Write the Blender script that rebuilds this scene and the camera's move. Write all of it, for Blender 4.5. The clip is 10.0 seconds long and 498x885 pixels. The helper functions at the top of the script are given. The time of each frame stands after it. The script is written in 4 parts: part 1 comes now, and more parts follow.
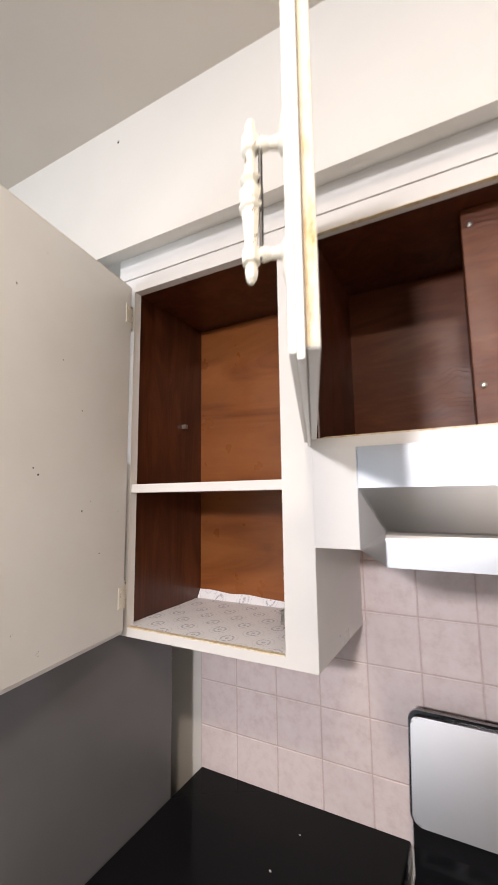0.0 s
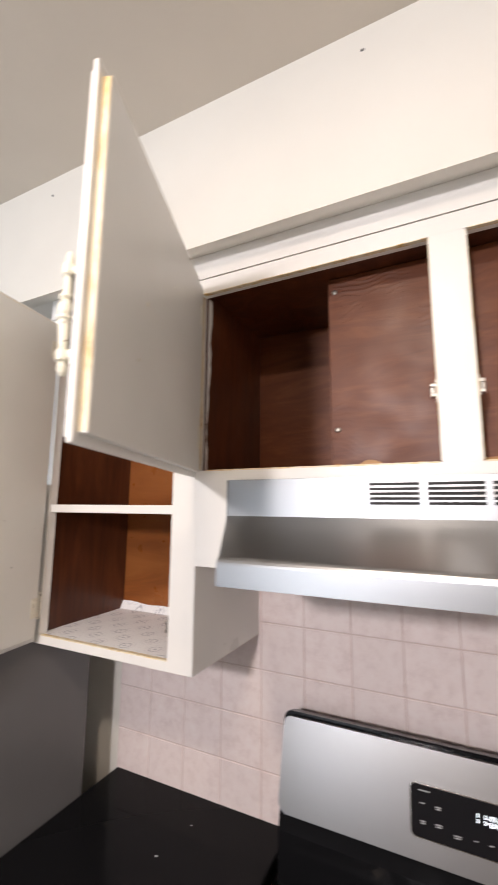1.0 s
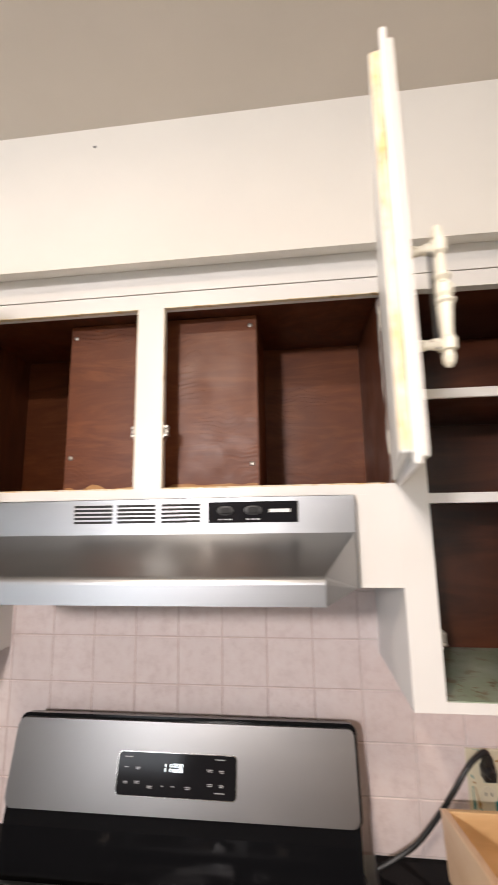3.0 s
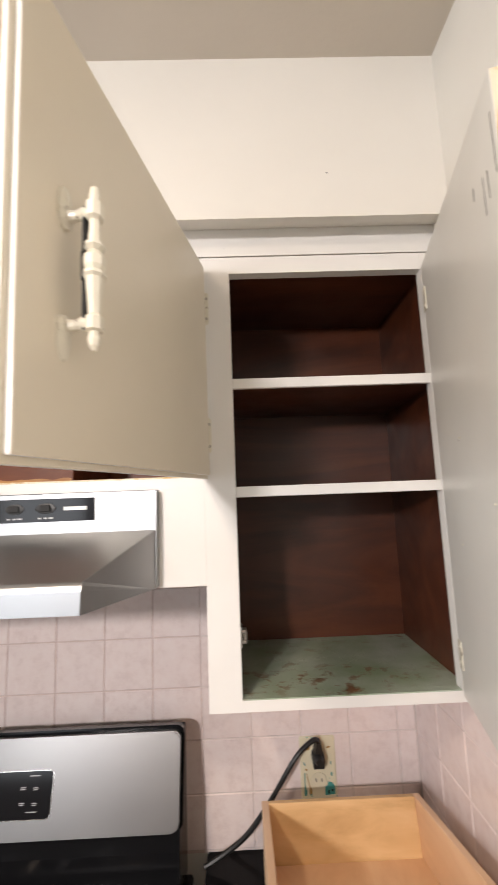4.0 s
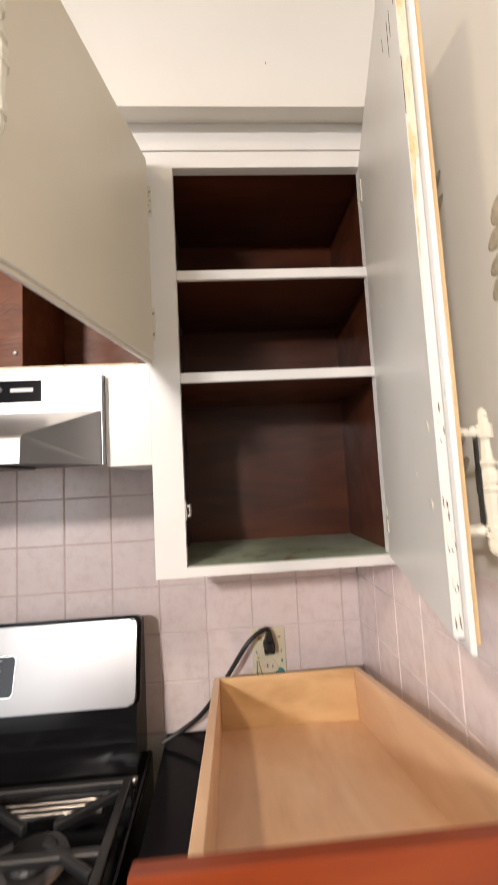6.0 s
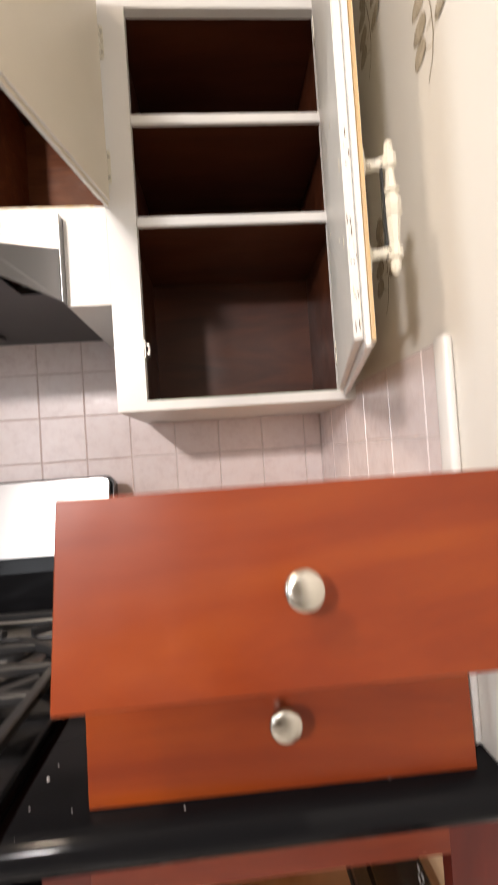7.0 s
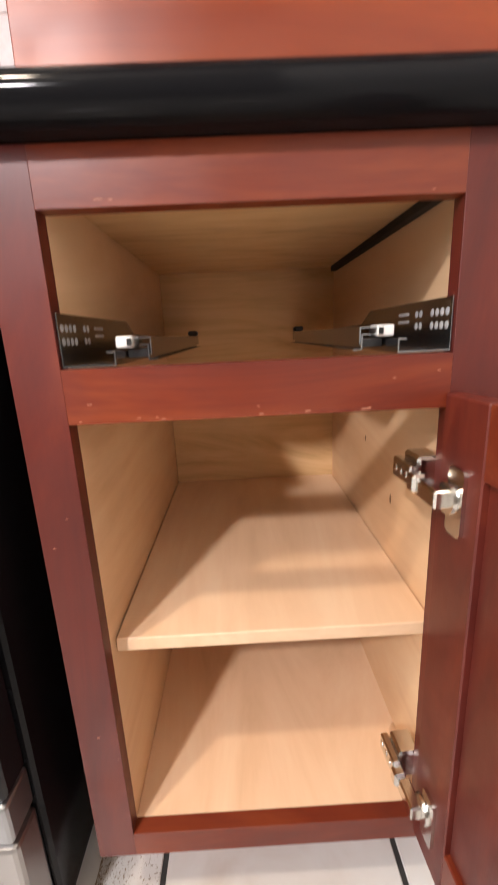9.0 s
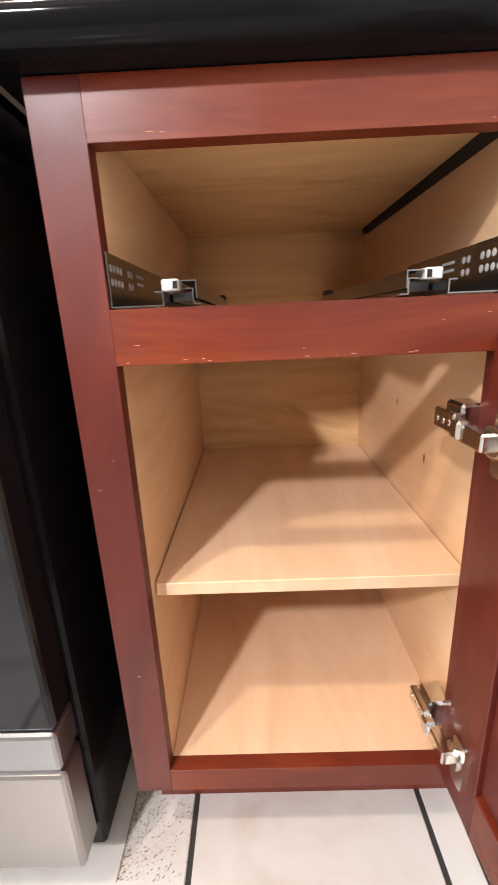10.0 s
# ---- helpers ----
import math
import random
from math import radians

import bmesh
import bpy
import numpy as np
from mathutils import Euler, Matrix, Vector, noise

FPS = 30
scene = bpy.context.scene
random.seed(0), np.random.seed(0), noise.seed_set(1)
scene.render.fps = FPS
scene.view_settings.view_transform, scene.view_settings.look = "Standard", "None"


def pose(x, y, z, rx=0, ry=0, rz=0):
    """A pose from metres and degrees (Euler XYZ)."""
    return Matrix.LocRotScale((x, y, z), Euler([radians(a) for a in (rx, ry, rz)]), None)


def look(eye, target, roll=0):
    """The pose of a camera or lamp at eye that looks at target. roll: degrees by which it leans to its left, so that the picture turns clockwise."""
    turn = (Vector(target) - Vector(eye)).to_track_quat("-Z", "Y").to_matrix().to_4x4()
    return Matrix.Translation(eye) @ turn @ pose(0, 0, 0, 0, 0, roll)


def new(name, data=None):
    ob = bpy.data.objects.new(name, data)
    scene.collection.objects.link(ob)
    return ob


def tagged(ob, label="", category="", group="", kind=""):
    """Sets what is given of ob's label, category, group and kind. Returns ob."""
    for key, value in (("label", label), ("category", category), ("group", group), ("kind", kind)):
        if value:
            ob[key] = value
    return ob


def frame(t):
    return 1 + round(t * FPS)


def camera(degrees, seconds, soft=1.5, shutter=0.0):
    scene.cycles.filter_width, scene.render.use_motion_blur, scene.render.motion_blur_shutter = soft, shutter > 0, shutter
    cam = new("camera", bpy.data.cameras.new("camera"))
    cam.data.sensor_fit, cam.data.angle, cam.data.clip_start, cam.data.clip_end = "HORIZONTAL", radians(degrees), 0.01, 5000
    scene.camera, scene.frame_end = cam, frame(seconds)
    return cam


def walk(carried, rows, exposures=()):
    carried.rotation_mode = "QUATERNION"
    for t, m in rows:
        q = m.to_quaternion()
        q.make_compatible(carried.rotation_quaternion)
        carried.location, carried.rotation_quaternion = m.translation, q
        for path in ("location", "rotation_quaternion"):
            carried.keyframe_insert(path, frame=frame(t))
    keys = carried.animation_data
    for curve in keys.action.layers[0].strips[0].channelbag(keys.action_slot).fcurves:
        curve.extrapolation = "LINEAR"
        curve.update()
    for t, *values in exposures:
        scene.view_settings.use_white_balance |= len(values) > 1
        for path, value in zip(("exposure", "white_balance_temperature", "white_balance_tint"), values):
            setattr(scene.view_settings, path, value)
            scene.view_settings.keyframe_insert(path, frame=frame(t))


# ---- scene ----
EXPOSURES = [(0.0, -0.46, 6300, 13), (2.0, -0.47, 6600, 13), (4.5, -0.38, 6650, 11), (6.5, -0.32, 6700, 12), (8.0, 0.12, 6600, 12), (9.0, 0.40, 6450, 12), (10.0, 0.52, 6350, 12)]
FAR_SOURCE_W, LAMP_W, SIDE_W, FRONT_W = 44.0, 18.0, 26.0, 8.0
cam = camera(62.3, 10.0, 1.2, 0.5)
PATH = [
    (0, (-0.227, -0.951, 1.621), (-1.167, 0.795, 1.884), -0.7),
    (0.5, (-0.15, -1.004, 1.637), (-1.047, 0.761, 1.92), -0.2),
    (1, (-0.018, -0.971, 1.65), (-0.886, 0.805, 1.956), 0.4),
    (1.5, (0.123, -0.944, 1.657), (-0.638, 0.876, 1.981), 0.7),
    (2, (0.16, -0.991, 1.671), (-0.448, 0.884, 2.008), 0.4),
    (2.5, (0.2, -1.044, 1.675), (-0.209, 0.884, 2.012), -0.2),
    (3, (0.281, -1.056, 1.67), (0.064, 0.904, 2.004), -1),
    (3.2, (0.349, -1.04, 1.684), (0.161, 0.93, 1.972), -1.5),
    (4.3, (0.553, -0.993, 1.667), (0.655, 0.986, 1.936), -2.1),
    (4.5, (0.566, -0.989, 1.66), (0.68, 0.99, 1.921), -2.1),
    (5, (0.591, -0.975, 1.641), (0.71, 1.005, 1.891), -2.3),
    (5.2, (0.595, -0.969, 1.627), (0.716, 1.011, 1.878), -2.5),
    (6.3, (0.583, -1.045, 1.438), (0.717, 0.946, 1.560), -3.4),
    (6.5, (0.588, -1.058, 1.390), (0.750, 0.934, 1.478), -3.5),
    (7, (0.642, -1.044, 1.260), (0.772, 0.952, 1.298), -3.8),
    (7.5, (0.645, -1.034, 1.095), (0.795, 0.955, 0.947), -3.4),
    (8, (0.659, -1.008, 0.970), (0.741, 0.964, 0.655), -3.5),
    (8.5, (0.663, -1.001, 0.84), (0.696, 0.956, 0.431), -3.1),
    (9, (0.65, -1.01, 0.74), (0.681, 0.925, 0.235), -2.6),
    (9.5, (0.639, -1.013, 0.711), (0.646, 0.906, 0.15), -2.5),
    (10, (0.619, -1.023, 0.704), (0.583, 0.893, 0.131), -2.5),
]
walk(cam, [(t, look(eye, target, roll)) for t, eye, target, roll in PATH], EXPOSURES)

# ---- world and lights ----
world = bpy.data.worlds.new("world")
scene.world = world
world.use_nodes = True
world.node_tree.nodes["Background"].inputs[0].default_value = (0.75, 0.85, 1.0, 1)
world.node_tree.nodes["Background"].inputs[1].default_value = 0.6


def area_lamp(name, m, sx, sy, power, colour):
    d = bpy.data.lights.new(name, "AREA")
    d.shape, d.size, d.size_y, d.energy, d.color = "RECTANGLE", sx, sy, power, colour
    ob = new(name, d)
    ob.matrix_world = m
    return ob


# Small source placed from shadow directions; the window around it is made up.
area_lamp("far_source_light", look((-0.33, -2.50, 2.09), (0.3, -0.4, 0.9)), 0.15, 0.13, FAR_SOURCE_W, (1.0, 0.95, 0.945))
area_lamp("front_window_light", look((-0.85, -2.52, 1.48), (-0.65, 0.0, 1.25)), 0.56, 0.80, FRONT_W, (0.88, 0.94, 1.0))
area_lamp("side_window_light", look((-2.08, -1.42, 1.55), (0.8, -0.7, 1.2)), 0.80, 0.90, SIDE_W, (0.84, 0.93, 1.0))
lamp_data = bpy.data.lights.new("ceiling_lamp_light", "AREA")
lamp_data.shape, lamp_data.size = "DISK", 0.13
lamp_data.energy, lamp_data.color = LAMP_W, (1.0, 0.82, 0.65)
new("ceiling_lamp_light", lamp_data).location = (-0.12, -1.38, 2.436)


# ---- material kit ----
class Mat:
    """A small builder for node materials in object-local metres."""

    def __init__(self, name, rough=0.5, metal=0.0, spec=0.5):
        self.m = bpy.data.materials.new(name)
        self.m.use_nodes = True
        self.t = self.m.node_tree
        self.b = self.t.nodes["Principled BSDF"]
        self.b.inputs["Roughness"].default_value = rough
        self.b.inputs["Metallic"].default_value = metal
        self.b.inputs["Specular IOR Level"].default_value = spec
        geo = self.t.nodes.new("ShaderNodeNewGeometry")
        self.pos = geo.outputs["Position"]

    def node(self, kind, **ins):
        n = self.t.nodes.new(kind)
        for k, v in ins.items():
            self.put(n.inputs[k.replace("_", " ")], v)
        return n

    def put(self, sock, v):
        if hasattr(v, "links"):
            self.t.links.new(v, sock)
        else:
            sock.default_value = v

    def scaled(self, sx, sy, sz, rot=(0, 0, 0)):
        n = self.node("ShaderNodeMapping", Vector=self.pos)
        n.inputs["Scale"].default_value = (sx, sy, sz)
        n.inputs["Rotation"].default_value = rot
        return n.outputs[0]

    def noise(self, scale, detail=3.0, vec=None, rough=0.55, dist=0.0):
        return self.node("ShaderNodeTexNoise", Vector=vec or self.pos, Scale=scale, Detail=detail, Roughness=rough, Distortion=dist).outputs["Fac"]

    def ramp(self, fac, stops):
        n = self.node("ShaderNodeValToRGB", Fac=fac)
        e = n.color_ramp.elements
        while len(e) < len(stops):
            e.new(0.5)
        for el, (p, c) in zip(e, stops):
            el.position, el.color = p, (*c, 1) if len(c) == 3 else c
        return n.outputs["Color"]

    def step(self, fac, a, b):
        n = self.node("ShaderNodeMapRange", Value=fac)
        n.inputs["From Min"].default_value, n.inputs["From Max"].default_value = a, b
        return n.outputs[0]

    def mix(self, fac, a, b, blend="MIX"):
        n = self.t.nodes.new("ShaderNodeMix")
        n.data_type, n.blend_type = "RGBA", blend
        self.put(n.inputs[0], fac)
        for i, v in ((6, a), (7, b)):
            self.put(n.inputs[i], (*v, 1) if isinstance(v, tuple) and len(v) == 3 else v)
        return n.outputs[2]

    def times(self, a, b):
        n = self.t.nodes.new("ShaderNodeMath")
        n.operation = "MULTIPLY"
        self.put(n.inputs[0], a), self.put(n.inputs[1], b)
        return n.outputs[0]

    def rand(self):
        return self.t.nodes.new("ShaderNodeObjectInfo").outputs["Random"]

    def colour(self, c):
        self.put(self.b.inputs["Base Color"], (*c, 1) if isinstance(c, tuple) and len(c) == 3 else c)
        return self

    def rough(self, r):
        self.put(self.b.inputs["Roughness"], r)
        return self

    def bump(self, height, strength=0.2, dist=0.002):
        n = self.node("ShaderNodeBump", Height=height, Strength=strength, Distance=dist)
        self.put(self.b.inputs["Normal"], n.outputs[0])
        return self


def painted(name, c, rough, dirt=0.06, bump=0.12, chips=None, chip_scale=38, chip_from=0.735):
    m = Mat(name, rough)
    big, fine = m.noise(3.0, 4), m.noise(90, 3)
    dark = tuple(v * (1 - dirt * 2) for v in c)
    col = m.mix(m.step(big, 0.35, 0.75), c, dark)
    if chips:
        spots = m.step(m.noise(chip_scale, 4, rough=0.7), chip_from, chip_from + 0.015)
        col = m.mix(spots, col, chips)
    m.colour(col)
    m.rough(m.ramp(m.noise(7, 4), [(0.3, (rough * 0.85,) * 3), (0.75, (min(1.0, rough * 1.25),) * 3)]))
    m.bump(fine, bump, 0.001)
    return m.m


def wood(name, c0, c1, c2, along, rough=0.4, scale=1.0, bump=0.15, coat=0.0, blotch=0.25, fibres=0.22, chips=None, figure=0.0):
    """Grain that runs along the given axis (0, 1 or 2)."""
    m = Mat(name, rough)
    s = [7.0 * scale] * 3
    s[along] = 1.3 * scale
    v = m.scaled(*s)
    rings = m.noise(1.5, 5, v, 0.6, 2.4)
    s2 = [170.0] * 3
    s2[along] = 6.0
    fibre = m.noise(1.0, 3, m.scaled(*s2), 0.6)
    col = m.ramp(rings, [(0.3, c0), (0.5, c1), (0.68, c2)])
    col = m.mix(m.times(m.step(fibre, 0.35, 0.75), fibres), col, c0)
    col = m.mix(m.times(m.step(m.noise(2.3, 4, rough=0.65), 0.4, 0.75), blotch), col, tuple(v * 0.45 for v in c0))
    if chips:
        col = m.mix(m.step(m.noise(75, 3, rough=0.6), 0.755, 0.77), col, chips)
    height = fibre
    if figure:
        s3 = [9.0] * 3
        s3[along] = 7.0
        w = m.node("ShaderNodeTexWave", Vector=m.scaled(*s3), Scale=2.6, Distortion=26.0, Detail=2.0, Detail_Scale=0.5)
        w.bands_direction, w.wave_profile = "Z", "SAW"
        raised = m.times(m.step(w.outputs["Fac"], 0.30, 0.85), m.step(m.noise(6.5, 3), 0.50, 0.66))
        col = m.mix(m.times(raised, figure), col, tuple(v * 0.6 for v in c0))
        height = m.mix(0.75, fibre, raised)
    m.colour(col)
    m.rough(m.ramp(m.noise(14, 4), [(0.3, (rough * 0.85,) * 3), (0.75, (min(1.0, rough * 1.3),) * 3)]))
    m.bump(height, bump, 0.0016 if figure else 0.0008)
    if coat:
        m.b.inputs["Coat Weight"].default_value = coat
        m.b.inputs["Coat Roughness"].default_value = 0.42
    return m.m


def metal(name, c, rough, brushed=None):
    m = Mat(name, rough, 1.0)
    m.colour(c)
    if brushed is not None:
        s = [900.0] * 3
        s[brushed] = 6.0
        f = m.noise(1.0, 2, m.scaled(*s))
        r = m.node("ShaderNodeMapRange", Value=f)
        r.inputs["To Min"].default_value, r.inputs["To Max"].default_value = rough * 0.85, rough * 1.2
        m.rough(r.outputs[0])
        m.bump(f, 0.003, 0.0002)
        smear = m.step(m.noise(5, 4), 0.4, 0.8)
        m.colour(m.mix(m.times(smear, 0.25), c, tuple(v * 0.7 for v in c)))
    return m.m


WALL = painted("wall_paint", (0.77, 0.74, 0.68), 0.55, 0.03, 0.25)
# Dark tone for the unseen walls, chosen to cut bounced light.
DARKWALL = painted("low_bounce_wall_paint", (0.15, 0.125, 0.10), 0.6, 0.05, 0.2)
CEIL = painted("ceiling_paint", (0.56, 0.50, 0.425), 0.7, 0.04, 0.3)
WHITE = painted("cabinet_paint", (0.80, 0.785, 0.755), 0.32, 0.035, 0.18, (0.42, 0.30, 0.14))
DOORIN = painted("door_inner_paint", (0.77, 0.76, 0.72), 0.36, 0.05, 0.2, (0.30, 0.27, 0.24))
# Outer door faces: shade and warm wall bounce put into the paint colour.
DOOROUT = painted("shaded_warm_door_paint", (0.74, 0.675, 0.55), 0.38, 0.04, 0.2)
PULLW = painted("pull_paint", (0.80, 0.76, 0.64), 0.3, 0.10, 0.3, (0.16, 0.10, 0.05), 95, 0.64)
m = Mat("worn_door_edge", 0.55)
worn = m.step(m.noise(1.0, 5, m.scaled(60, 60, 16), 0.7), 0.45, 0.66)
tan = m.ramp(m.noise(70, 4, rough=0.7), [(0.35, (0.36, 0.20, 0.05)), (0.5, (0.62, 0.40, 0.12)), (0.65, (0.72, 0.54, 0.24))])
m.colour(m.mix(worn, (0.76, 0.69, 0.53), tan)).bump(m.noise(120, 4), 0.6, 0.0015)
RAW = m.m
TANEDGE = painted("tan_edge_paint", (0.74, 0.52, 0.27), 0.4, 0.10, 0.3)
SUBTOP = Mat("dark_particle_board", 0.8).colour((0.16, 0.10, 0.055)).m
OLDRED = wood("stained_plywood", (0.115, 0.032, 0.011), (0.145, 0.042, 0.014), (0.190, 0.060, 0.021), 0, 0.42, 1.9, 0.40, 0.0, 0.5, 0.10, None, 0.16)
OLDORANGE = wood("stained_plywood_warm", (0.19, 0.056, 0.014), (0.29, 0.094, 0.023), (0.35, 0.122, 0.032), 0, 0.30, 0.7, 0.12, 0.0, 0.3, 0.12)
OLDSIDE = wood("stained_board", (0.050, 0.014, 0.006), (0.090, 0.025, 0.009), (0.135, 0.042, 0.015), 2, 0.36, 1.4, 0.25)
DARKRED = wood("dark_varnished_board", (0.050, 0.014, 0.006), (0.080, 0.022, 0.009), (0.11, 0.032, 0.013), 0, 0.34, 0.7, 0.10, 0.0, 0.3, 0.12)
CHERRY = wood("cherry_stain", (0.100, 0.013, 0.006), (0.165, 0.024, 0.008), (0.225, 0.042, 0.012), 0, 0.38, 1.1, 0.12, 0.06, 0.2, 0.25, (0.45, 0.20, 0.14))
CHERRYV = wood("cherry_stain_upright", (0.082, 0.011, 0.007), (0.120, 0.016, 0.009), (0.160, 0.026, 0.011), 2, 0.42, 1.0, 0.12, 0.06, 0.2, 0.25, (0.45, 0.20, 0.14))
DRAWERF = wood("drawer_front_veneer", (0.205, 0.028, 0.0045), (0.255, 0.040, 0.0055), (0.310, 0.057, 0.0065), 0, 0.36, 0.55, 0.05, 0.14, 0.40, 0.10)
DRAWERF.node_tree.nodes["Principled BSDF"].inputs["Specular IOR Level"].default_value = 0.36
for mt in (CHERRY, CHERRYV):
    mt.node_tree.nodes["Principled BSDF"].inputs["Specular IOR Level"].default_value = 0.46
OLDRED.node_tree.nodes["Principled BSDF"].inputs["Specular IOR Level"].default_value = 0.34
BIRCH = wood("birch_plywood", (0.74, 0.48, 0.285), (0.82, 0.555, 0.35), (0.86, 0.62, 0.41), 1, 0.40, 0.6, 0.05, 0.0, 0.06, 0.08)
BIRCHV = wood("birch_plywood_side", (0.72, 0.45, 0.24), (0.81, 0.535, 0.31), (0.85, 0.60, 0.365), 1, 0.40, 0.5, 0.05, 0.0, 0.08, 0.08)
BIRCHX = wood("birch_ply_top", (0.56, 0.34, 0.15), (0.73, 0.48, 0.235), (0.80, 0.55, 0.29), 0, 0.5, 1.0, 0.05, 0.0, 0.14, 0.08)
STEEL = metal("brushed_steel", (0.40, 0.412, 0.425), 0.36, 0)
STEELU = metal("brushed_steel_dark", (0.42, 0.405, 0.395), 0.32, 0)
CHROME = metal("nickel", (0.72, 0.70, 0.66), 0.18)
m = Mat("satin_nickel", 0.26, 1.0)
m.b.inputs["Anisotropic"].default_value = 0.6
tangent = m.t.nodes.new("ShaderNodeTangent")
tangent.direction_type, tangent.axis = "RADIAL", "Y"
m.put(m.b.inputs["Tangent"], tangent.outputs[0])
m.colour((0.66, 0.62, 0.54))
KNOB = m.m
ZINC = metal("zinc_slide", (0.34, 0.35, 0.365), 0.26)
# Darker copy of the steel; the hood end's shade is in its colour.
ENDSTEEL = metal("shaded_end_steel", (0.34, 0.34, 0.345), 0.42, 1)
DARKMETAL = metal("dark_hood_metal", (0.075, 0.075, 0.078), 0.34)
HOLE = Mat("bright_hole", 0.5).colour((0.36, 0.35, 0.34)).m
HINGEM = metal("hinge_plate", (0.42, 0.40, 0.36), 0.42)
BLACKE = Mat("black_enamel", 0.14, 0.0, 0.14).colour((0.007, 0.007, 0.008)).m
IRON = Mat("cast_iron", 0.38)
IRON.colour((0.02, 0.02, 0.021)).bump(IRON.noise(400, 2), 0.4, 0.0006)
IRON = IRON.m
SLOT = Mat("dark_slot", 0.7).colour((0.01, 0.01, 0.01)).m
GLASSB = Mat("black_glass", 0.10, 0.0, 0.3).colour((0.010, 0.010, 0.012)).m
WHITEP = Mat("white_plastic", 0.4).colour((0.75, 0.74, 0.70)).m
REDP = Mat("red_clip_plastic", 0.4).colour((0.55, 0.05, 0.02)).m
PRINT = Mat("grey_print", 0.5).colour((0.45, 0.45, 0.46)).m
PRINTW = Mat("white_print", 0.5).colour((0.75, 0.75, 0.75)).m
RUBBER = Mat("black_rubber", 0.45).colour((0.012, 0.012, 0.012)).m

m = Mat("black_laminate", 0.22, 0.0, 0.09)
spk = m.step(m.noise(160, 2, rough=0.7), 0.78, 0.80)
m.colour(m.mix(spk, (0.008, 0.008, 0.009), (0.40, 0.38, 0.36)))
m.rough(m.ramp(m.noise(6, 4), [(0.3, (0.07,) * 3), (0.75, (0.16,) * 3)]))
COUNTER = m.m

m = Mat("pink_tile", 0.22)
base = m.ramp(m.noise(30, 4, rough=0.7), [(0.34, (0.75, 0.63, 0.605)), (0.5, (0.83, 0.715, 0.69)), (0.7, (0.86, 0.765, 0.74))])
base = m.mix(m.times(m.rand(), 0.35), base, (0.79, 0.69, 0.665))
m.colour(base).bump(m.noise(38, 4, rough=0.6), 0.30, 0.0022)
TILE = m.m
GROUT = Mat("tile_grout", 0.85).colour((0.64, 0.51, 0.475)).m

m = Mat("floor_tile", 0.18)
v = m.noise(5, 5, dist=1.5)
col = m.ramp(v, [(0.33, (0.58, 0.52, 0.47)), (0.5, (0.68, 0.655, 0.62)), (0.7, (0.71, 0.70, 0.68))])
col = m.mix(m.times(m.rand(), 0.2), col, (0.60, 0.55, 0.50))
m.colour(col)
FLOORT = m.m
FGROUT = Mat("floor_grout", 0.9).colour((0.035, 0.033, 0.031)).m

m = Mat("fridge_grey", 0.34)
m.colour(m.mix(m.step(m.noise(4, 3), 0.3, 0.8), (0.150, 0.148, 0.150), (0.120, 0.118, 0.120))).bump(m.noise(500, 2), 0.15, 0.0004)
FRIDGE = m.m

m = Mat("shelf_paper", 0.6)


def motif(m, turn, shift):
    v = m.scaled(20.0, 17.0, 0.0, (0, 0, radians(turn)))
    add = m.node("ShaderNodeVectorMath")
    m.put(add.inputs[0], v)
    add.inputs[1].default_value = (shift, shift, 0.0)
    fr = m.node("ShaderNodeVectorMath")
    fr.operation = "FRACTION"
    m.put(fr.inputs[0], add.outputs[0])
    sub = m.node("ShaderNodeVectorMath")
    sub.operation = "SUBTRACT"
    m.put(sub.inputs[0], fr.outputs[0])
    sub.inputs[1].default_value = (0.5, 0.5, 0.0)
    ln = m.node("ShaderNodeVectorMath")
    ln.operation = "LENGTH"
    m.put(ln.inputs[0], sub.outputs[0])
    sn = m.node("ShaderNodeMath")
    sn.operation = "SINE"
    m.put(sn.inputs[0], m.times(ln.outputs["Value"], 34.0))
    return m.times(m.times(m.step(sn.outputs[0], 0.1, 0.6), m.step(ln.outputs["Value"], 0.42, 0.36)), m.step(m.noise(260, 2), 0.40, 0.52))


pat = motif(m, 38, 0.0)
sprig = m.times(m.step(m.noise(150, 3, rough=0.6, dist=1.0), 0.64, 0.69), 0.5)
col = m.mix(m.times(pat, 0.6), (0.95, 0.965, 0.99), (0.28, 0.30, 0.38))
m.colour(m.mix(sprig, col, (0.36, 0.38, 0.45)))
PAPER = m.m

m = Mat("worn_green_paint", 0.35)
wear = m.step(m.noise(28, 5, rough=0.75), 0.53, 0.60)
edge = m.step(m.noise(6, 3), 0.44, 0.62)
green = m.mix(m.step(m.noise(12, 4), 0.35, 0.7), (0.40, 0.46, 0.38), (0.24, 0.32, 0.19))
m.colour(m.mix(m.times(wear, edge), green, (0.20, 0.095, 0.04)))
m.bump(wear, 0.5, 0.001)
GREEN = m.m

m = Mat("outlet_cream", 0.35)
spots = m.step(m.noise(110, 2), 0.68, 0.71)
m.colour(m.mix(spots, (0.74, 0.68, 0.50), (0.10, 0.32, 0.26)))
OUTLETM = m.m
CREAM = Mat("outlet_face", 0.35).colour((0.72, 0.66, 0.50)).m
TEAL = Mat("teal_paint", 0.4).colour((0.06, 0.28, 0.26)).m
DECAL = Mat("leaf_print", 0.6)
DECAL.colour(DECAL.mix(DECAL.step(DECAL.noise(180, 3), 0.35, 0.65), (0.42, 0.36, 0.27), (0.22, 0.18, 0.12)))
DECAL = DECAL.m
